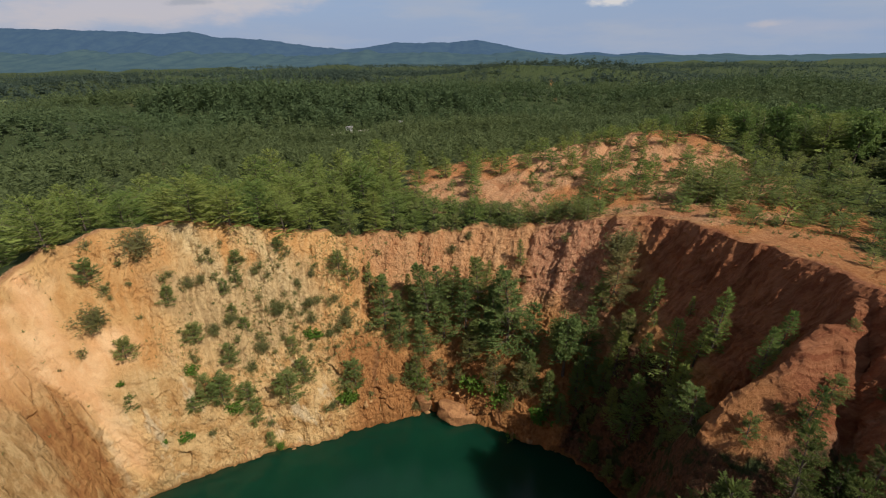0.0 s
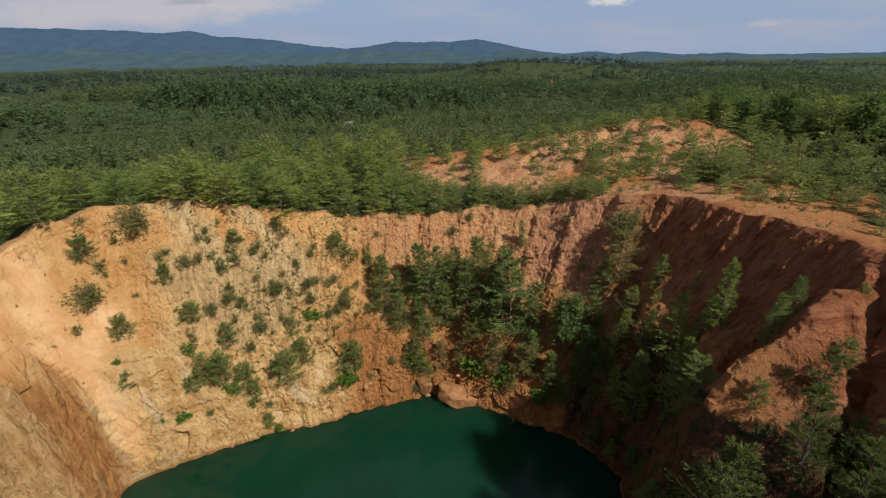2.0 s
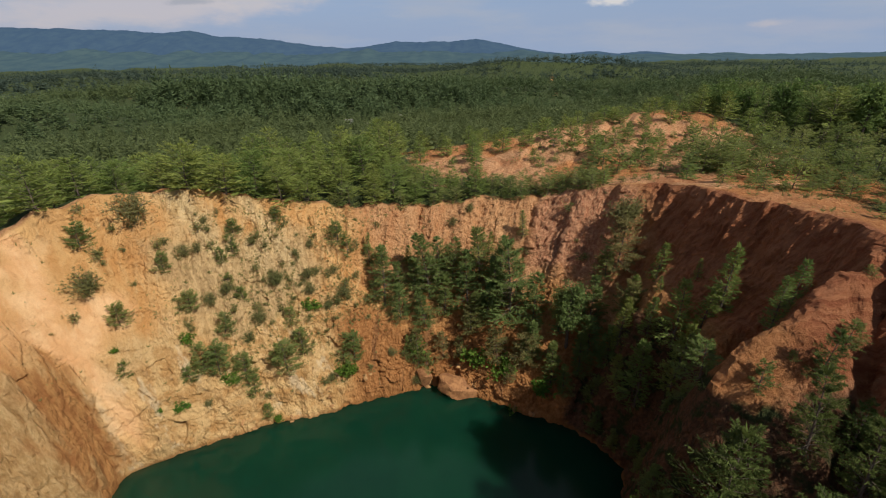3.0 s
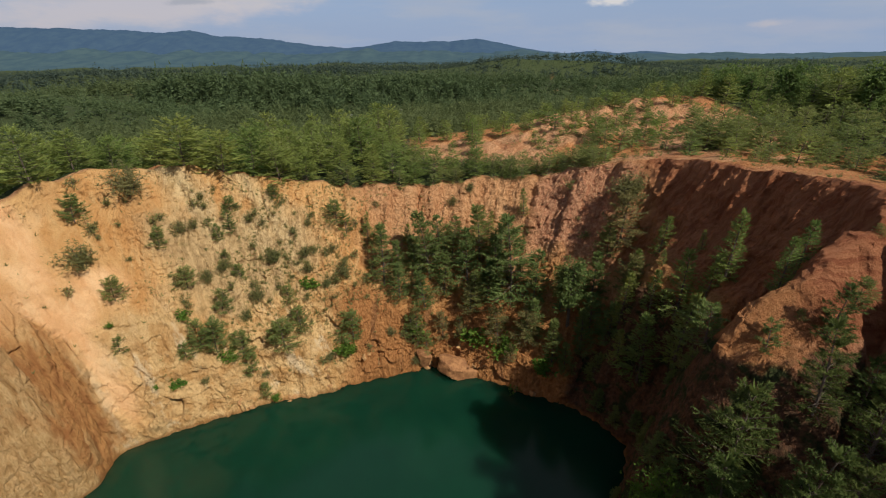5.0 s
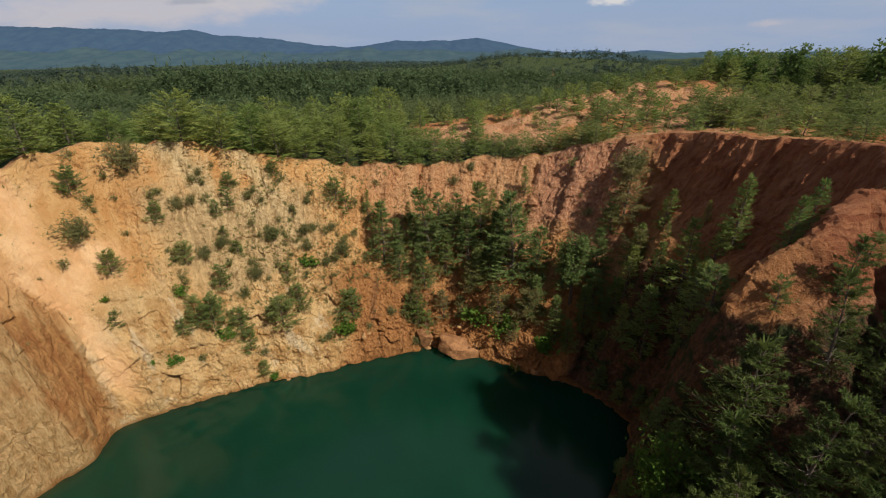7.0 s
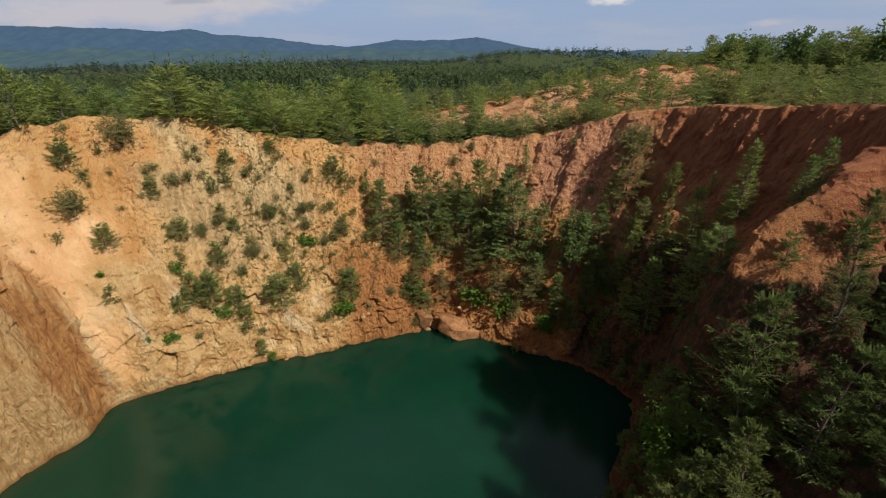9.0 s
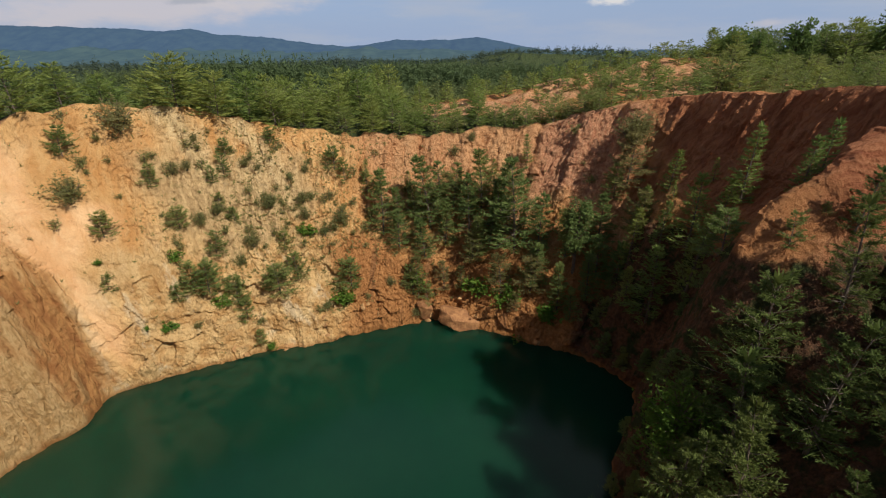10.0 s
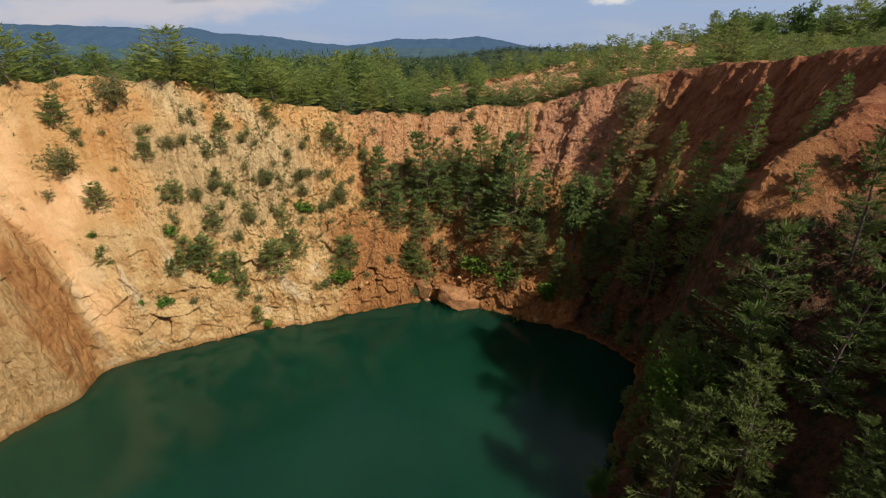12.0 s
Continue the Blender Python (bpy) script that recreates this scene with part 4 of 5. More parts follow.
tries = 0
while len(spots) < 150 and tries < 60000:
    tries += 1
    x, y = rng.uniform(-110, 110), rng.uniform(30, 128)
    out = beyond_rim(x, y)
    b = bare_at(x, y)
    if out < 0.3 or out > 50 or not in_sight(x, y) or (b > 0.45 and rng.random() < 0.97):
        continue
    if (x > 30 and y < 66 and out < 30) or (x > 60 and y < 78):
        continue
    gap = 3.9 + 0.02 * out
    if x > -8 and y < 88:
        gap *= 0.66
    if not clear_of(x, y, gap):
        continue
    spots.append((x, y, gap))
    tall = rng.uniform(0.62, 1.2) * (0.85 if out < 4 else 1.0)
    if -8 < x < 72:
        tall *= 0.6
    put(RIM_PINES if out < 20 else PINES, rng, x, y, tall, "pines round the pit")

# young pines on the clay shelf behind the corner of the rim
count = 0
while count < 95:
    x, y = rng.uniform(33, 88), rng.uniform(30, 78)
    back = beyond_rim(x, y)
    if back < 3.5 or not clear_of(x, y, 2.0) or (back < 8 and rng.random() < 0.6):
        continue
    spots.append((x, y, 2.0))
    count += 1
    put(YOUNG_PINES, rng, x, y, rng.uniform(0.4, 0.85) * (0.7 if back < 7 else 1.1), "young pines on the clay shelf")

# thicker growth farther back on the shelf
count, tries = 0, 0
while count < 34 and tries < 4000:
    tries += 1
    x, y = rng.uniform(48, 84), rng.uniform(44, 74)
    if beyond_rim(x, y) < 11 or not clear_of(x, y, 1.9) or not in_sight(x, y):
        continue
    spots.append((x, y, 1.9))
    count += 1
    put(YOUNG_PINES, rng, x, y, rng.uniform(0.6, 1.25), "young pines on the clay shelf")

# the clumps at the foot of the hill, behind the rim
for x, y, k in ((26, 66.5, 1.25), (28.6, 67.2, 1.1), (23.8, 67.4, 1.0), (39.6, 62.6, 1.3), (42, 63.8, 1.5), (44.6, 63.2, 1.35), (41, 66.4, 1.2), (47, 65, 1.0), (14, 69, 0.9), (17.5, 68, 1.0)):
    spots.append((x, y, 2.2))
    put(YOUNG_PINES, rng, x, y, k, "young pines on the clay shelf")

# low pines crowding the rim in the middle
count, tries = 0, 0
while count < 44 and tries < 6000:
    tries += 1
    a = radians(rng.uniform(52, 128))
    far_out = float(rim_r(a)) + rng.uniform(0.2, 5.5)
    x, y = CENTRE[0] + far_out * math.cos(a), CENTRE[1] + far_out * math.sin(a)
    if not clear_of(x, y, 1.7):
        continue
    count += 1
    spots.append((x, y, 1.7))
    put(YOUNG_PINES, rng, x, y, rng.uniform(0.4, 0.95), "young pines on the clay shelf")

# tall dark trees and pines right of the bare hill
for i in range(520):
    x, y = rng.uniform(50, 124), rng.uniform(68, 128)
    if bare_at(x, y) > 0.32 or not in_sight(x, y) or not clear_of(x, y, 3.2):
        continue
    spots.append((x, y, 3.2))
    far = math.hypot(x, y)
    top = 33 + 0.085 * far * rng.uniform(0.62, 1.05) * float(smooth(x / (y + 2), 0.45, 0.65))
    if i % 2 == 0 and far > 92:
        put(DARK_TREES, rng, x, y, min(1.2, max(0.6, (top - drop(x, y)) / 8.5)), "dark trees beyond the hill")
    else:
        put(PINES if far < 92 else TALL_PINES, rng, x, y, min(1.25, max(0.6, (top - drop(x, y)) / 8.2)), "pines round the pit")

# saplings on the bare hill
count = 0
while count < 150:
    x, y = rng.uniform(-8, 84), rng.uniform(50, 122)
    if bare_at(x, y) < 0.4 or beyond_rim(x, y) < 1.0 or not clear_of(x, y, 1.7):
        continue
    spots.append((x, y, 1.6))
    count += 1
    put(SMALL_PINES, rng, x, y, float(rng.choice([0.35, 0.45, 0.6, 0.8, 1.0, 1.4])), "saplings on the bare hill")


# plants on the walls: x, y, size
WALL_BUSHES = [(-44.4, 48, 1.2), (-36.6, 50, 0.95), (-39.9, 44.3, 1.1), (-33.6, 48.7, 1.1), (-30.2, 57.4, 0.9), (-30.1, 55.8, 1), (-30.9, 54.2, 0.8), (-30.1, 52.8, 0.75), (-28.2, 52.1, 0.75), (-29.8, 48.6, 1.2), (-32, 45.5, 1.5), (-30.2, 45.7, 1.6), (-27.5, 46.9, 1.3), (-26.5, 46.3, 1.1), (-24.7, 45, 0.7), (-24.4, 59.6, 0.8), (-14.4, 59.4, 1.1), (-15.9, 60, 1.3), (-11.3, 59.7, 1.1), (-22.1, 52, 1), (-22.3, 48.4, 1.8), (-20.2, 50.2, 1.3), (-13.2, 51.2, 1.7), (-4.6, 52.6, 1.4), (-2.5, 52.8, 1.2), (-39.4, 41.7, 0.7), (-33.3, 44.1, 0.8)]
WALL_SCRUB = [(-40, 52.5, 2.1), (-42.9, 45.2, 1.7), (-35.7, 53.3, 1), (-33.9, 53.9, 0.8), (-33.5, 56.6, 0.7), (-27.8, 57.3, 0.75), (-25.7, 56.7, 0.6), (-32.1, 50.8, 1), (-30, 51.8, 0.9), (-25.9, 51.2, 1), (-27.2, 49.6, 0.9), (-24.2, 54.5, 1), (-19.9, 58.8, 0.8), (-23.8, 54.3, 1.1), (-19.8, 55.8, 0.9), (-21.7, 57.1, 0.6), (-16.5, 57.2, 0.9), (-19.4, 54.6, 1), (-14.4, 55.6, 1.3), (-16.8, 54.1, 0.9), (-26.2, 51.3, 0.9), (-16.4, 48.8, 0.8), (-7.7, 51.8, 0.8), (-4.2, 51.7, 1), (-31.3, 43.3, 0.6), (-32.5, 58.3, 0.5), (2, 64.5, 0.9), (4.8, 65.2, 0.9), (25.2, 54.7, 2.4), (26.6, 55.1, 1.6)]
WALL_SHRUBS = [(-34, 46.4, 1.2), (-40.2, 42.6, 0.55), (-29, 45.7, 1.2), (-34.2, 42.1, 1), (-36, 40.9, 0.5), (-19.1, 53.5, 1.2), (-14.1, 50, 1.7), (5.1, 51.4, 2.3), (8.8, 49.5, 2.2), (14.3, 46.8, 2.2), (10, 46.4, 1.1), (-3.8, 53.4, 1.6), (-20.1, 53.5, 0.9), (-23.4, 45.3, 0.8)]
# trees on the walls: x, y, height
WALL_PINES = [(-8.9, 56.8, 8.7), (-1.9, 57.2, 9.8), (-4.0, 58.2, 7.3), (0.3, 56.2, 7.1), (5.8, 58.5, 9.5), (3.9, 56.2, 9.7), (10.2, 53.8, 14.0), (8.9, 57.8, 7.3), (1.6, 58.6, 7.8),
              (23.0, 52.5, 5.4), (15.2, 47.0, 7.1), (18.8, 46.8, 6.9), (22.0, 46.0, 7.7), (13.2, 52.4, 8.5), (20.6, 50.0, 8.2),
              (6.6, 54.2, 7.0), (-6.4, 57.6, 6.0), (12.6, 49.6, 6.8), (16.6, 45.6, 5.2), (20.0, 44.4, 5.0), (-6.5, 55.4, 6.0), (-2.8, 55.2, 6.6), (4.8, 54.4, 6.6), (7.8, 55.8, 9.0), (-0.4, 58.8, 8.2), (20.2, 47.8, 7.6)]
THIN_PINES = [(-5.2, 59.7, 4.2), (-11.7, 60.6, 3.7), (12.7, 60.8, 4.4), (-9.6, 60.2, 3.4), (7.4, 61.0, 3.6)]
TAWNY_PINES = [(8.0, 50.3, 6.6), (4.2, 53.5, 4.8), (12.0, 49.4, 6.0), (24.5, 52.6, 7.9), (24.3, 46.5, 6.8), (-3.8, 52.6, 5.6), (0.0, 53.5, 4.4), (2.6, 52.6, 4.0), (9.6, 48.4, 3.4)]
WALL_TREES = [(17.5, 49.1, 13.6), (16.6, 50.6, 10.0)]
# trees of the bay and the spur: x, y and the height of the top over the water
BAY_PINES = [(28.6, 36.7, 30.8), (27.9, 29.6, 30.7), (30.2, 30.9, 31.7)]
BAY_BUSHES = [(22.0, 28.3, 25.6)]
SHADE_PINES = [(21.6, 41.6, 14.0), (26.0, 39.1, 25.6), (27.3, 47.3, 26.9), (27.5, 37.5, 25.8), (25.2, 36.2, 22.6), (24.6, 42.0, 22.0), (26.2, 44.0, 23.5), (23.2, 39.0, 18.5), (22.6, 44.6, 19.5), (24.4, 47.0, 22.4), (29.4, 42.6, 26.2)]
SPUR_PINES = [(27.6, 24.0, 4.9), (29.1, 21.3, 5.1)]
SPUR_BUSHES = [(30.2, 25.4, 2.4), (23.6, 24.2, 2.4), (33.8, 28.9, 1.1), (26.0, 25.0, 0.9)]

for x, y, k in WALL_BUSHES:
    put(BUSHES, rng, x, y, k, "bushes on the wall", 0.25)
for x, y, k in WALL_SCRUB:
    put(SCRUBS, rng, x, y, k, "scrub on the wall", 0.25)
for x, y, k in WALL_SHRUBS:
    put(LEAFY, rng, x, y, k, "leafy shrubs on the wall", 0.2)
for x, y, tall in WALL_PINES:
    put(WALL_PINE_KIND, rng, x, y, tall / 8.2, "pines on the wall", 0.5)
for x, y, tall in THIN_PINES:
    put(SLIM_PINES, rng, x, y, tall / 7.5, "pines on the wall", 0.4)
for x, y, tall in TAWNY_PINES:
    put(TAWNY_KIND, rng, x, y, tall / 6.0, "tawny trees on the wall", 0.4)
for x, y, tall in WALL_TREES:
    put(IVY_TREES, rng, x, y, tall / 8.0, "broadleaf trees in the pit", 0.4)
for x, y, top in BAY_PINES:
    put(SLIM_PINES, rng, x, y, (top - drop(x, y)) / 7.5, "bright pines by the spur", 0.3, label="sunlit yellow-green pine rooted beside the clay spur")
for x, y, top in BAY_BUSHES:
    put(BUSHES, rng, x, y, max(0.5, (top - drop(x, y)) / 2.9), "bright pines by the spur", 0.3, label="sunlit round green bush beside the clay spur")
for x, y, top in SHADE_PINES:
    put(SLIM_PINES, rng, x, y, max(0.3, (top - drop(x, y)) / 7.5), "pines in the shaded bay", 0.4, label="dark pine in the deep shade behind the spur")
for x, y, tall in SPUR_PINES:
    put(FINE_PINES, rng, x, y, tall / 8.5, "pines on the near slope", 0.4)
for x, y, tall in SPUR_BUSHES:
    put(BUSHES, rng, x, y, tall / 2.9, "bushes on the spur", 0.25, label="green bushy pine growing on the clay spur")

for x, y, k in ((22.6, 30.2, 0.8), (21.6, 32.6, 0.9), (24.2, 30.6, 0.7)):
    put(BUSHES, rng, x, y, k, "bushes on the wall", 0.3)

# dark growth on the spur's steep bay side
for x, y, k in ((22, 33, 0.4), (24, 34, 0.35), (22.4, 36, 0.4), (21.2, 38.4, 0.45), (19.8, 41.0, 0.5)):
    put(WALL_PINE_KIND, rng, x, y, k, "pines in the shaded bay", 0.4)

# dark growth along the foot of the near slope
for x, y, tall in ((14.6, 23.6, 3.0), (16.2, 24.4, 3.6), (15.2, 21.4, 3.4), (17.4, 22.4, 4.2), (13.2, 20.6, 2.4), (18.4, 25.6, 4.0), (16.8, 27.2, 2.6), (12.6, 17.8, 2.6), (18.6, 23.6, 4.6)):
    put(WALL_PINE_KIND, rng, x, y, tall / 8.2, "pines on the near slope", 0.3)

# weeds scattered over the sunny wall, the shelf and the hill
count = 0
while count < 220:
    if count < 160:
        a = radians(rng.uniform(80, 158) if count < 50 else rng.normal(123, 11))
        k = rng.uniform(0.1, 0.95) if count < 50 else min(0.95, max(0.08, rng.normal(0.5, 0.2)))
        reach = float(shore_r(a)) * (1 - k) + float(rim_r(a)) * k
        x, y = CENTRE[0] + reach * math.cos(a), CENTRE[1] + reach * math.sin(a)
    else:
        x, y = rng.uniform(14, 66), rng.uniform(36, 108)
        if bare_at(x, y) < 0.35 or beyond_rim(x, y) < 1.0:
            continue
    count += 1
    put(WEEDS, rng, x, y, float(rng.choice([0.4, 0.5, 0.7, 0.9, 1.2, 1.8])), "weeds on the clay", 0.08)

# taller weeds and dry tufts, mostly in the rills of the sunny wall
for x0, y0 in ((-42, 49), (-37, 52), (-33, 55), (-29, 57), (-26, 53), (-23, 57), (-20, 56), (-17, 53), (-12, 57), (-9, 54), (-27, 48), (-34, 48), (-5, 58), (20, 57), (12, 60)):
    for i in range(3):
        x, y = x0 + rng.normal() * 1.3, y0 + rng.normal() * 1.6
        put(WEEDS, rng, x, y, float(rng.uniform(1.1, 2.3)), "weeds on the clay", 0.1)

# the near slope: x, y and the height of the tree's top over the water
SLOPE_PINES = [(17.5, 14.4, 18.2), (22.0, 16.2, 23.0), (21.4, 21.6, 26.0), (19.4, 18.6, 19.8), (14.8, 16.0, 14.2), (25.5, 20.9, 28.3), (27.4, 18.2, 27.3), (24.0, 13.4, 22.0), (20.6, 11.4, 17.0), (19.2, 9.4, 16.6), (23.0, 9.5, 20.0),
               (30.5, 20.5, 28.0), (31.0, 15.0, 28.0), (27.0, 10.0, 23.0), (28.0, 14.5, 25.5), (15.5, 13.0, 10.5), (17.0, 8.0, 10.0), (33.5, 24.0, 30.0), (22.5, 6.0, 17.0), (24.6, 16.0, 23.4), (17.2, 17.4, 13.8), (18.8, 20.4, 15.0)]
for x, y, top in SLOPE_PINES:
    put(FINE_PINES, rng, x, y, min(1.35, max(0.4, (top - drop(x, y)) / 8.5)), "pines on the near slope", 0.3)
for x, y, top in ((17.4, 21.3, 15.6), (11.6, 20.0, 4.2)):
    put(BROAD, rng, x, y, min(1.7, max(0.35, (top - drop(x, y)) / 7.3)), "broadleaf trees in the pit", 0.3)
for kind in (BROAD, IVY_TREES):
    drop_spares(kind)


# unseen pines added on the near rim to throw shade on the slope
for i in range(18):
    x, y = rng.uniform(40, 60), rng.uniform(-26, 8)
    if clear_of(x, y, 3.0) and beyond_rim(x, y) > 1.0:
        spots.append((x, y, 3.0))
        put(PINES, rng, x, y, rng.uniform(0.9, 1.25), "pines round the pit")


# ---- small growth: past counting ----
def ground_cover(name, places, low, high, mat, label, seed):
    """Tufts of grass and low weeds joined into one mesh."""
    r = np.random.default_rng(seed)
    pieces = []
    for x, y in places:
        z, k = drop(x, y), r.uniform(low, high)
        v, f, _ = tuft(r, np.array((x, y, z - 0.03)), np.array((0, 0, 0.9)), k, 8, 0.13, False)
        pieces.append((v, f, r.uniform(0, 1)))
    v, f, tint = joined(pieces)
    return tagged(new(name, mesh_of(name, v, f, mat, {"tint": tint}, False)), label, "weeds", kind="stuff")


wall_places, top_places = [], []
while len(wall_places) < 1500:
    a, k = radians(rng.normal(122, 17)), rng.uniform(0.05, 0.98)
    reach = float(shore_r(a)) * (1 - k) + float(rim_r(a)) * k
    x, y = CENTRE[0] + reach * math.cos(a), CENTRE[1] + reach * math.sin(a)
    if float(vnoise(x / 2.5, y / 2.5, k * 6, 71)) > 0.55 and x < 16:
        wall_places.append((x, y))
while len(top_places) < 1900:
    x, y = rng.uniform(-8, 84), rng.uniform(30, 122)
    if beyond_rim(x, y) > 1.5 and in_sight(x, y) and float(vnoise(x / 3, y / 3, 0, 72)) > (0.6 if y > 72 else 0.5):
        top_places.append((x, y))
ground_cover("weeds", wall_places, 0.22, 0.55, WEED_LEAVES, "sparse low weeds over the eroded clay wall", 31)
ground_cover("grass", top_places, 0.25, 0.6, WEED_LEAVES, "patchy dry grass over the bare clay hill", 32)


# ---- rocks along the shore ----
def boulder(name, seed, size, label, mat=ROCK, detail=4):
    """A split, rounded block of rock with flat breaks."""
    r = np.random.default_rng(seed)
    b = bmesh.new()
    bmesh.ops.create_icosphere(b, subdivisions=detail, radius=1.0)
    cuts = [(Vector(r.normal(size=3)).normalized(), r.uniform(0.32, 0.66)) for _ in range(12)]
    for v in b.verts:
        p = v.co.copy()
        for n, d in cuts:
            over = p.dot(n) - d
            if over > 0:
                p -= n * over * 0.97
        p *= 1 + 0.09 * (noise.noise(p * 2.3 + Vector((seed, 0, 0)))) + 0.04 * noise.noise(p * 7)
        v.co = Vector((p.x * size[0], p.y * size[1], p.z * size[2]))
    me = bpy.data.meshes.new(name)
    b.to_mesh(me)
    b.free()
    me.materials.append(mat)
    return tagged(new(name, me), label, "rock")


big = boulder("boulder", 3, (4.4, 2.6, 2.6), "large rounded orange boulder at the water's edge")
big.matrix_basis = pose(3.0, 50.6, 0.9, 6, 8, -14)
side_rock = boulder("boulder", 5, (1.8, 1.5, 2.3), "upright orange rock beside a dark hollow")
side_rock.matrix_basis = pose(-3.0, 52.0, 1.0, 0, -12, 20)
STONES = [boulder("rock", 20 + i, (1.0, 0.85, 0.8), "broken tan rock lying at the pit shore", STONE, 3) for i in range(4)]
for i in range(20):
    a = radians(rng.uniform(48, 148))
    out = float(shore_r(a)) + rng.uniform(-0.3, 1.2)
    x, y = CENTRE[0] + out * math.cos(a), CENTRE[1] + out * math.sin(a)
    k = rng.uniform(0.3, 0.9)
    m = Matrix.LocRotScale((x, y, max(drop(x, y), -0.1) - 0.3 * k), Euler((rng.normal() * 0.25, rng.normal() * 0.25, rng.uniform(0, 6.28))), Vector((k * rng.uniform(0.9, 1.3), k, k)))
    if i < 4:
        STONES[i].matrix_basis = m
        ob = STONES[i]
    else:
        p = STONES[i % 4]
        keep = p.matrix_basis.copy()
        p.matrix_basis = Matrix.Identity(4)
        ob = copy_thing(p, m)
        p.matrix_basis = keep
    tagged(ob, group="rocks along the shore")


# ---- far woods: past counting, one mesh a belt ----
def dark_stand(x, y):
    """The belt of tall, dark pines behind the valley's meadow and track."""
    back = y - 329 - 0.14 * (x + 100) + 24 * (vnoise(x / 60, 0, 0, 89) - 0.5)
    return smooth(back, 0, 5) * (1 - smooth(back, 70, 130)) * smooth(x, -330, -240) * (1 - smooth(x, 60, 140))


def stamp(templates, places, sizes, rng):
    vs, fs, ts, n = [], [], [], 0
    pick = rng.integers(len(templates), size=len(places))
    for k, (v, f) in enumerate(templates):
        idx = np.where(pick == k)[0]
        if not len(idx):
            continue
        a = rng.uniform(0, 6.28, len(idx))
        c, s = np.cos(a)[:, None], np.sin(a)[:, None]
        sc = sizes[idx][:, None]
        x = (v[:, 0] * c - v[:, 1] * s) * sc + places[idx, 0:1]
        y = (v[:, 0] * s + v[:, 1] * c) * sc + places[idx, 1:2]
        z = v[:, 2] * sc * rng.uniform(0.85, 1.2, len(idx))[:, None] + places[idx, 2:3]
        vs.append(np.stack((x, y, z), -1).reshape(-1, 3))
        fs.append((f[None] + (np.arange(len(idx)) * len(v))[:, None, None] + n).reshape(-1, 3))
        patch = smooth(vnoise(places[idx, 0] / 70, places[idx, 1] / 70, 0, 79), 0.35, 0.7)
        slope = 0.35 * smooth(places[idx, 1], 430, 520)
        ts.append(np.repeat((rng.uniform(0, 1, len(idx)) ** 1.6 * 0.5 + patch * 0.6 + slope) * (1 - 0.9 * dark_stand(places[idx, 0], places[idx, 1])), len(v)))
        n += len(idx) * len(v)
    return np.concatenate(vs), np.concatenate(fs), np.concatenate(ts)


def plumed(seed, height, spread, count, taper, wide):
    """A light pine for the distance: short pointed plumes over the outside of the crown, round a stem."""
    r = np.random.default_rng(seed)
    pieces = [limb([(0, 0, -0.6), (0, 0, height * 0.9)], [0.15, 0.03], 3)]
    lop, la = r.uniform(0.1, 0.3), r.uniform(0, 6.28)
    for i in range(count):
        k = 0.08 + 0.90 * (1 - r.uniform(0, 1) ** 0.62)
        a = i * 2.4 + r.normal() * 0.3
        rad = spread * (1.04 - k) ** taper * r.uniform(0.7, 1.1) * (1 + lop * math.cos(a - la)) + 0.25
        o = np.array((math.cos(a), math.sin(a), 0.0))
        pieces.append(blade(o * rad * r.uniform(0.25, 0.5) + (0, 0, height * k), o + (0, 0, r.uniform(-0.2, 0.3) + 0.6 * k), rad * 0.62, wide * r.uniform(0.75, 1.25), np.array((0, 0, 1.0)) + r.normal(size=3) * 0.8, False))
    pieces.append(blade(np.array((0, 0, height * 0.86)), np.array((0.1, 0, 1.0)), height * 0.15, 0.2, r.normal(size=3), False))
    v, f, _ = joined(pieces)
    return v, f


def belt(name, near, far, number, templates, low, high, label, seed, mat):
    r = np.random.default_rng(seed)
    d = np.sqrt(r.uniform(near ** 2, far ** 2, number * 2))
    a = r.uniform(radians(-50), radians(50), number * 2)
    x, y = d * np.sin(a), d * np.cos(a)
    far_out = np.hypot(x - CENTRE[0], y - CENTRE[1]) - rim_r(np.arctan2(y - CENTRE[1], x - CENTRE[0]))
    bare = open_clay(x, y)
    ok = (far_out > 42) & (bare < 0.4) & ~((x > 40) & (x < 74) & (y < 118)) & ~open_ground(x, y)
    x, y = x[ok][:number], y[ok][:number]
    places = np.stack((x, y, land(x, y)), -1)
    sizes = r.uniform(low, high, len(x)) * (0.5 + 1.05 * vnoise(x / 75, y / 45, 0, 77)) * (1 + 0.55 * dark_stand(x, y)) * (1 - 0.6 * bell(x, y, -58, 278, 38, 32))
    v, f, t = stamp(templates, places, sizes, r)
    return tagged(new(name, mesh_of(name, v, f, mat, {"tint": t}, False)), label, "forest", kind="stuff")


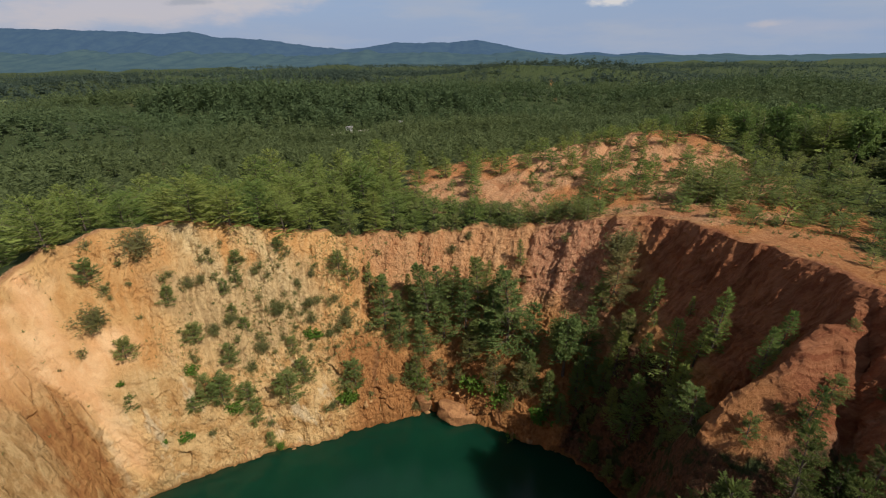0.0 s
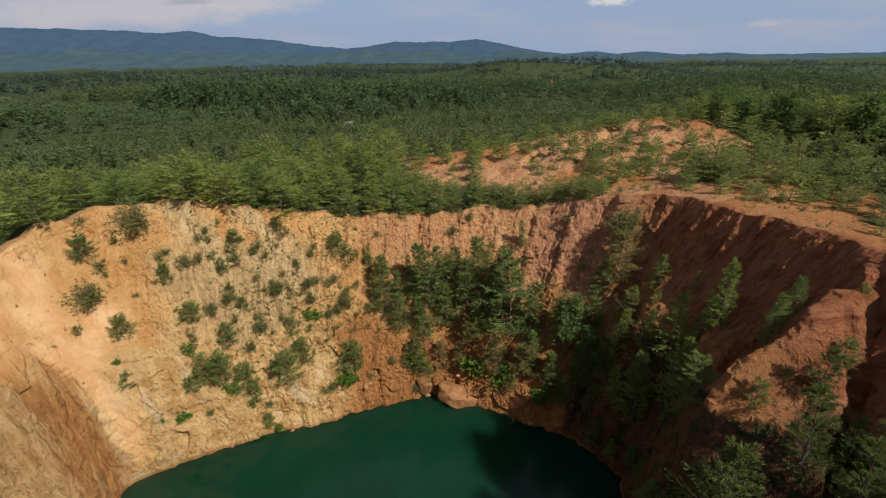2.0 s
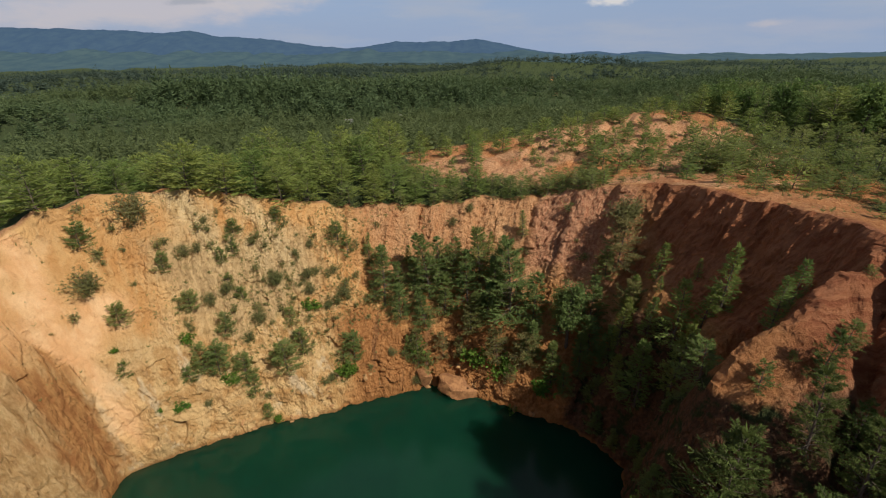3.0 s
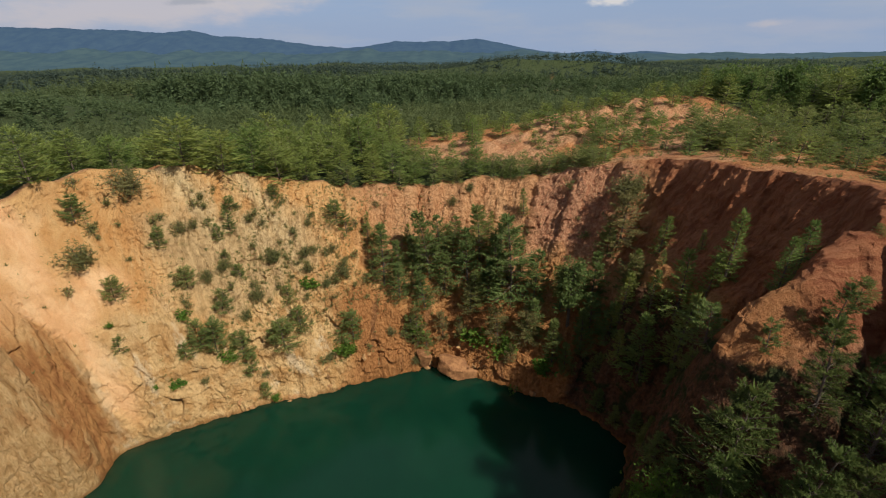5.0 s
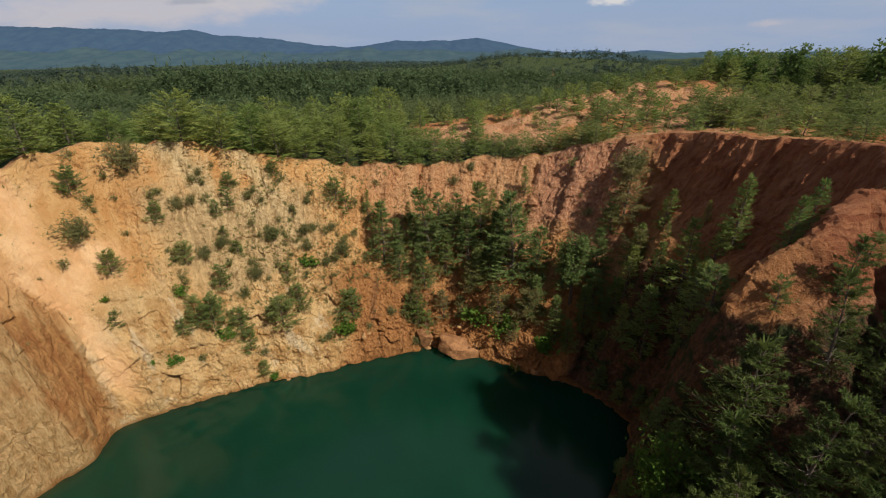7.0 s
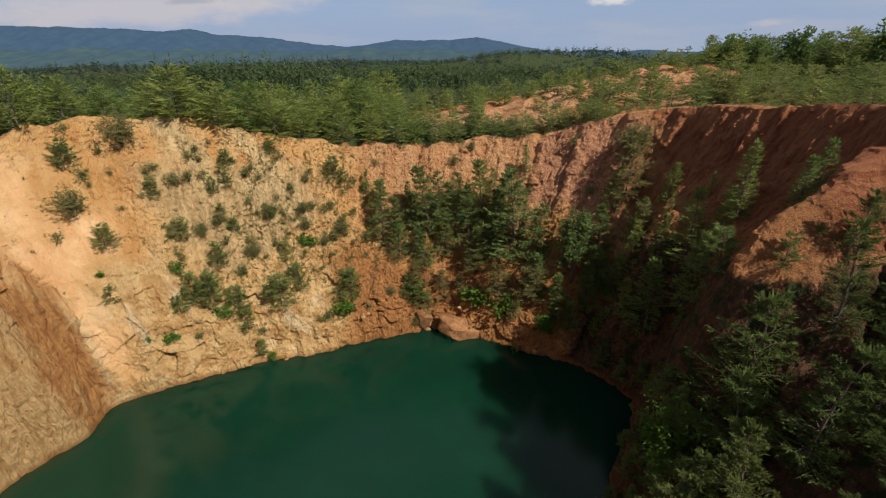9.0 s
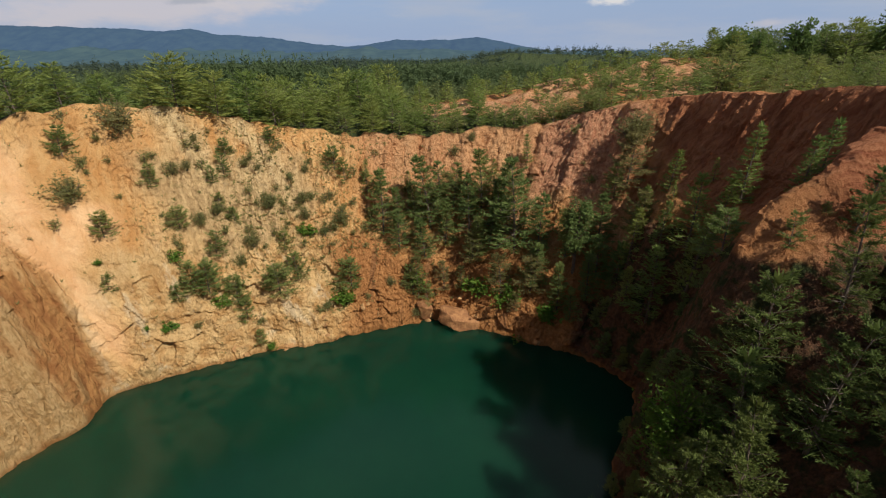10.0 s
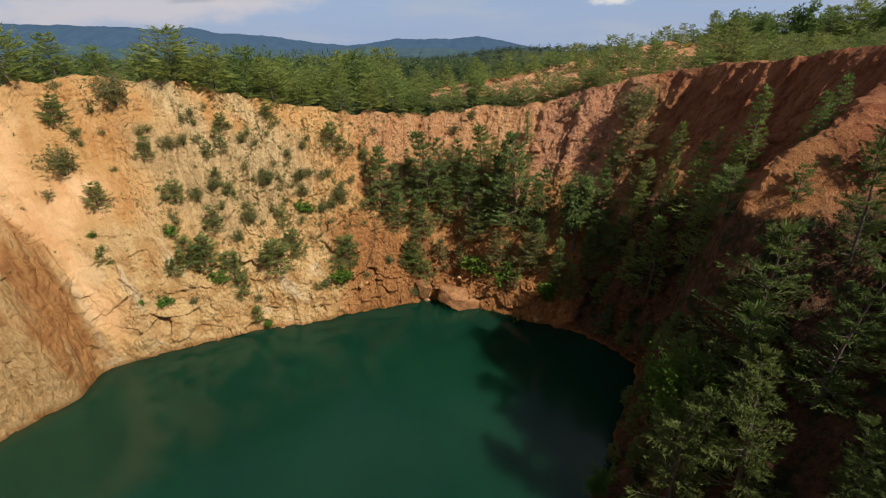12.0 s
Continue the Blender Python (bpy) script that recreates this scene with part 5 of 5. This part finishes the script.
def open_ground(x, y):
    """Meadow, road and clearings among the far woods."""
    track = np.abs(y - (318 + 0.28 * (x + 66))) < 7
    lane = 298 + 0.12 * (x + 100) + 9 * (vnoise(x / 40, 0, 0, 88) - 0.5)
    meadow = (np.abs(y - lane) < 8) & (x > -235) & (x < -60)
    slots = meadow | (vnoise(x / 90, y / 16, 0, 87) > 0.9) & (np.hypot(x, y) > 230)
    for cx, cy, rx, ry in ((-64, 316, 52, 8), (-330, 365, 80, 6), (130, 400, 60, 6), (-120, 372, 70, 5), (280, 610, 110, 8), (-260, 560, 130, 7), (-20, 620, 120, 8)):
        slots = slots | (np.hypot((x - cx) / rx, (y - cy) / ry) < 1)
    return slots | (track & (x > -110) & (x < -8)) | (np.hypot((x + 500) / 60, (y - 545) / 12) < 1) | (np.hypot((x + 180) / 40, (y - 310) / 7) < 1) | ((np.abs(y - 545 + (x - 430) * 0.55) < 16) & (x > 330) & (x < 560))


belt("forest", 80, 260, 2300, [plumed(200 + i, 8.0, sp, 100, 0.75, 0.19) for i, sp in enumerate((2.9, 3.3, 3.6, 2.7, 3.1, 3.4))], 0.6, 1.25, "dense green pine woods beyond the pit", 11, WOODS)
belt("forest", 255, 640, 7800, [plumed(210 + i, 9.0, sp, 48, 0.72, 0.235) for i, sp in enumerate((3.4, 3.9, 3.1, 4.2, 3.6, 3.0))], 0.6, 1.3, "distant green woods covering the valley", 12, WOODS)
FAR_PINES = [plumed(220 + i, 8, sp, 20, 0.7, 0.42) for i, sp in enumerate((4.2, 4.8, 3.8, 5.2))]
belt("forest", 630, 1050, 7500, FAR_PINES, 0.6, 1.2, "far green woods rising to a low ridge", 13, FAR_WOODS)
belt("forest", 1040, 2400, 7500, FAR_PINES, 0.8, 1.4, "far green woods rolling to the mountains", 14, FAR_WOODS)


# ---- valley: a track, a small white building, a far road ----
PALE_ROAD = plain("pale_gravel", (0.30, 0.27, 0.21), (0.42, 0.38, 0.30), 0.4)
GRASS = plain("meadow_grass", (0.11, 0.16, 0.04), (0.19, 0.22, 0.07), 0.15)
WHITE = plain("white_painted_board", (0.62, 0.61, 0.58), (0.78, 0.77, 0.74), 0.8)
SLATE = plain("grey_roofing", (0.16, 0.15, 0.15), (0.28, 0.27, 0.26), 1.0)
DARK = plain("dark_opening", (0.02, 0.022, 0.025), (0.035, 0.04, 0.045), 2.0, 0.2)


def strip(name, points, width, mat, label, category):
    """A ribbon of road draped over the land."""
    b = bmesh.new()
    rows = []
    for i, p in enumerate(points):
        q, o = points[min(i + 1, len(points) - 1)], points[max(i - 1, 0)]
        d = Vector((q[0] - o[0], q[1] - o[1])).normalized()
        row = []
        for side in (-0.5, -0.25, 0.0, 0.25, 0.5):
            x, y = p[0] - d.y * side * width, p[1] + d.x * side * width
            row.append(b.verts.new((x, y, drop(x, y) + 0.25)))
        rows.append(row)
    for r0, r1 in zip(rows[:-1], rows[1:]):
        for k in range(4):
            b.faces.new((r0[k], r0[k + 1], r1[k + 1], r1[k]))
    me = bpy.data.meshes.new(name)
    b.to_mesh(me)
    b.free()
    me.materials.append(mat)
    return tagged(new(name, me), label, category, kind="structure")


def along(a, b, n):
    return [(a[0] + (b[0] - a[0]) * k / n, a[1] + (b[1] - a[1]) * k / n) for k in range(n + 1)]


strip("road", along((-86, 312), (-50, 323), 12), 4.0, PALE_ROAD, "pale gravel track through the valley woods", "road")
strip("road", along((335, 597), (555, 476), 30), 16.0, PALE_ROAD, "pale distant highway among dark trees", "road")
strip("ground", along((-556, 545), (-444, 545), 16), 18.0, GRASS, "pale green meadow in the far woods", "meadow")
strip("ground", along((-230, 283), (-66, 302), 30), 9.0, GRASS, "light green clearing in the valley woods", "meadow")


def box(name, lo, hi, mat, parent, label=""):
    b = bmesh.new()
    bmesh.ops.create_cube(b, size=1.0)
    for v in b.verts:
        v.co = Vector([lo[i] + (v.co[i] + 0.5) * (hi[i] - lo[i]) for i in range(3)])
    bmesh.ops.bevel(b, geom=b.edges[:], offset=0.03, segments=1, affect="EDGES")
    me = bpy.data.meshes.new(name)
    b.to_mesh(me)
    b.free()
    me.materials.append(mat)
    ob = new(name, me)
    ob.parent = parent
    return tagged(ob, label)


def shed(x, y, size, turn, label):
    """A small building with a shallow gabled roof."""
    top = tagged(new("building"), label, "building")
    w, d, h = size
    box("wall", (-w / 2, -d / 2, -0.8), (w / 2, d / 2, h), WHITE, top)
    box("door", (-w * 0.1, -d / 2 - 0.06, 0), (w * 0.1, -d / 2 + 0.05, 2.1), DARK, top, "dark doorway")
    for k in (-0.3, 0.3):
        box("window", (w * k - 0.45, -d / 2 - 0.06, 1.1), (w * k + 0.45, -d / 2 + 0.05, 2.1), DARK, top)
    b = bmesh.new()
    e = 0.5
    pts = [(-w / 2 - e, -d / 2 - e, h), (w / 2 + e, -d / 2 - e, h), (w / 2 + e, d / 2 + e, h), (-w / 2 - e, d / 2 + e, h), (-w / 2 - e, 0, h + 1.1), (w / 2 + e, 0, h + 1.1)]
    v = [b.verts.new(p) for p in pts]
    for f in ((0, 1, 5, 4), (2, 3, 4, 5), (0, 4, 3), (1, 2, 5), (0, 3, 2, 1)):
        b.faces.new([v[i] for i in f])
    me = bpy.data.meshes.new("roof")
    b.to_mesh(me)
    b.free()
    me.materials.append(SLATE)
    new("roof", me).parent = top
    top.matrix_basis = pose(x, y, drop(x, y) + 0.2, 0, 0, turn)
    return top


shed(-64, 321, (4.6, 3.6, 2.6), 14, "small white building beside a gravel track")
shed(-27, 332, (1.8, 1.7, 2.3), 14, "tiny white hut at the edge of the woods")
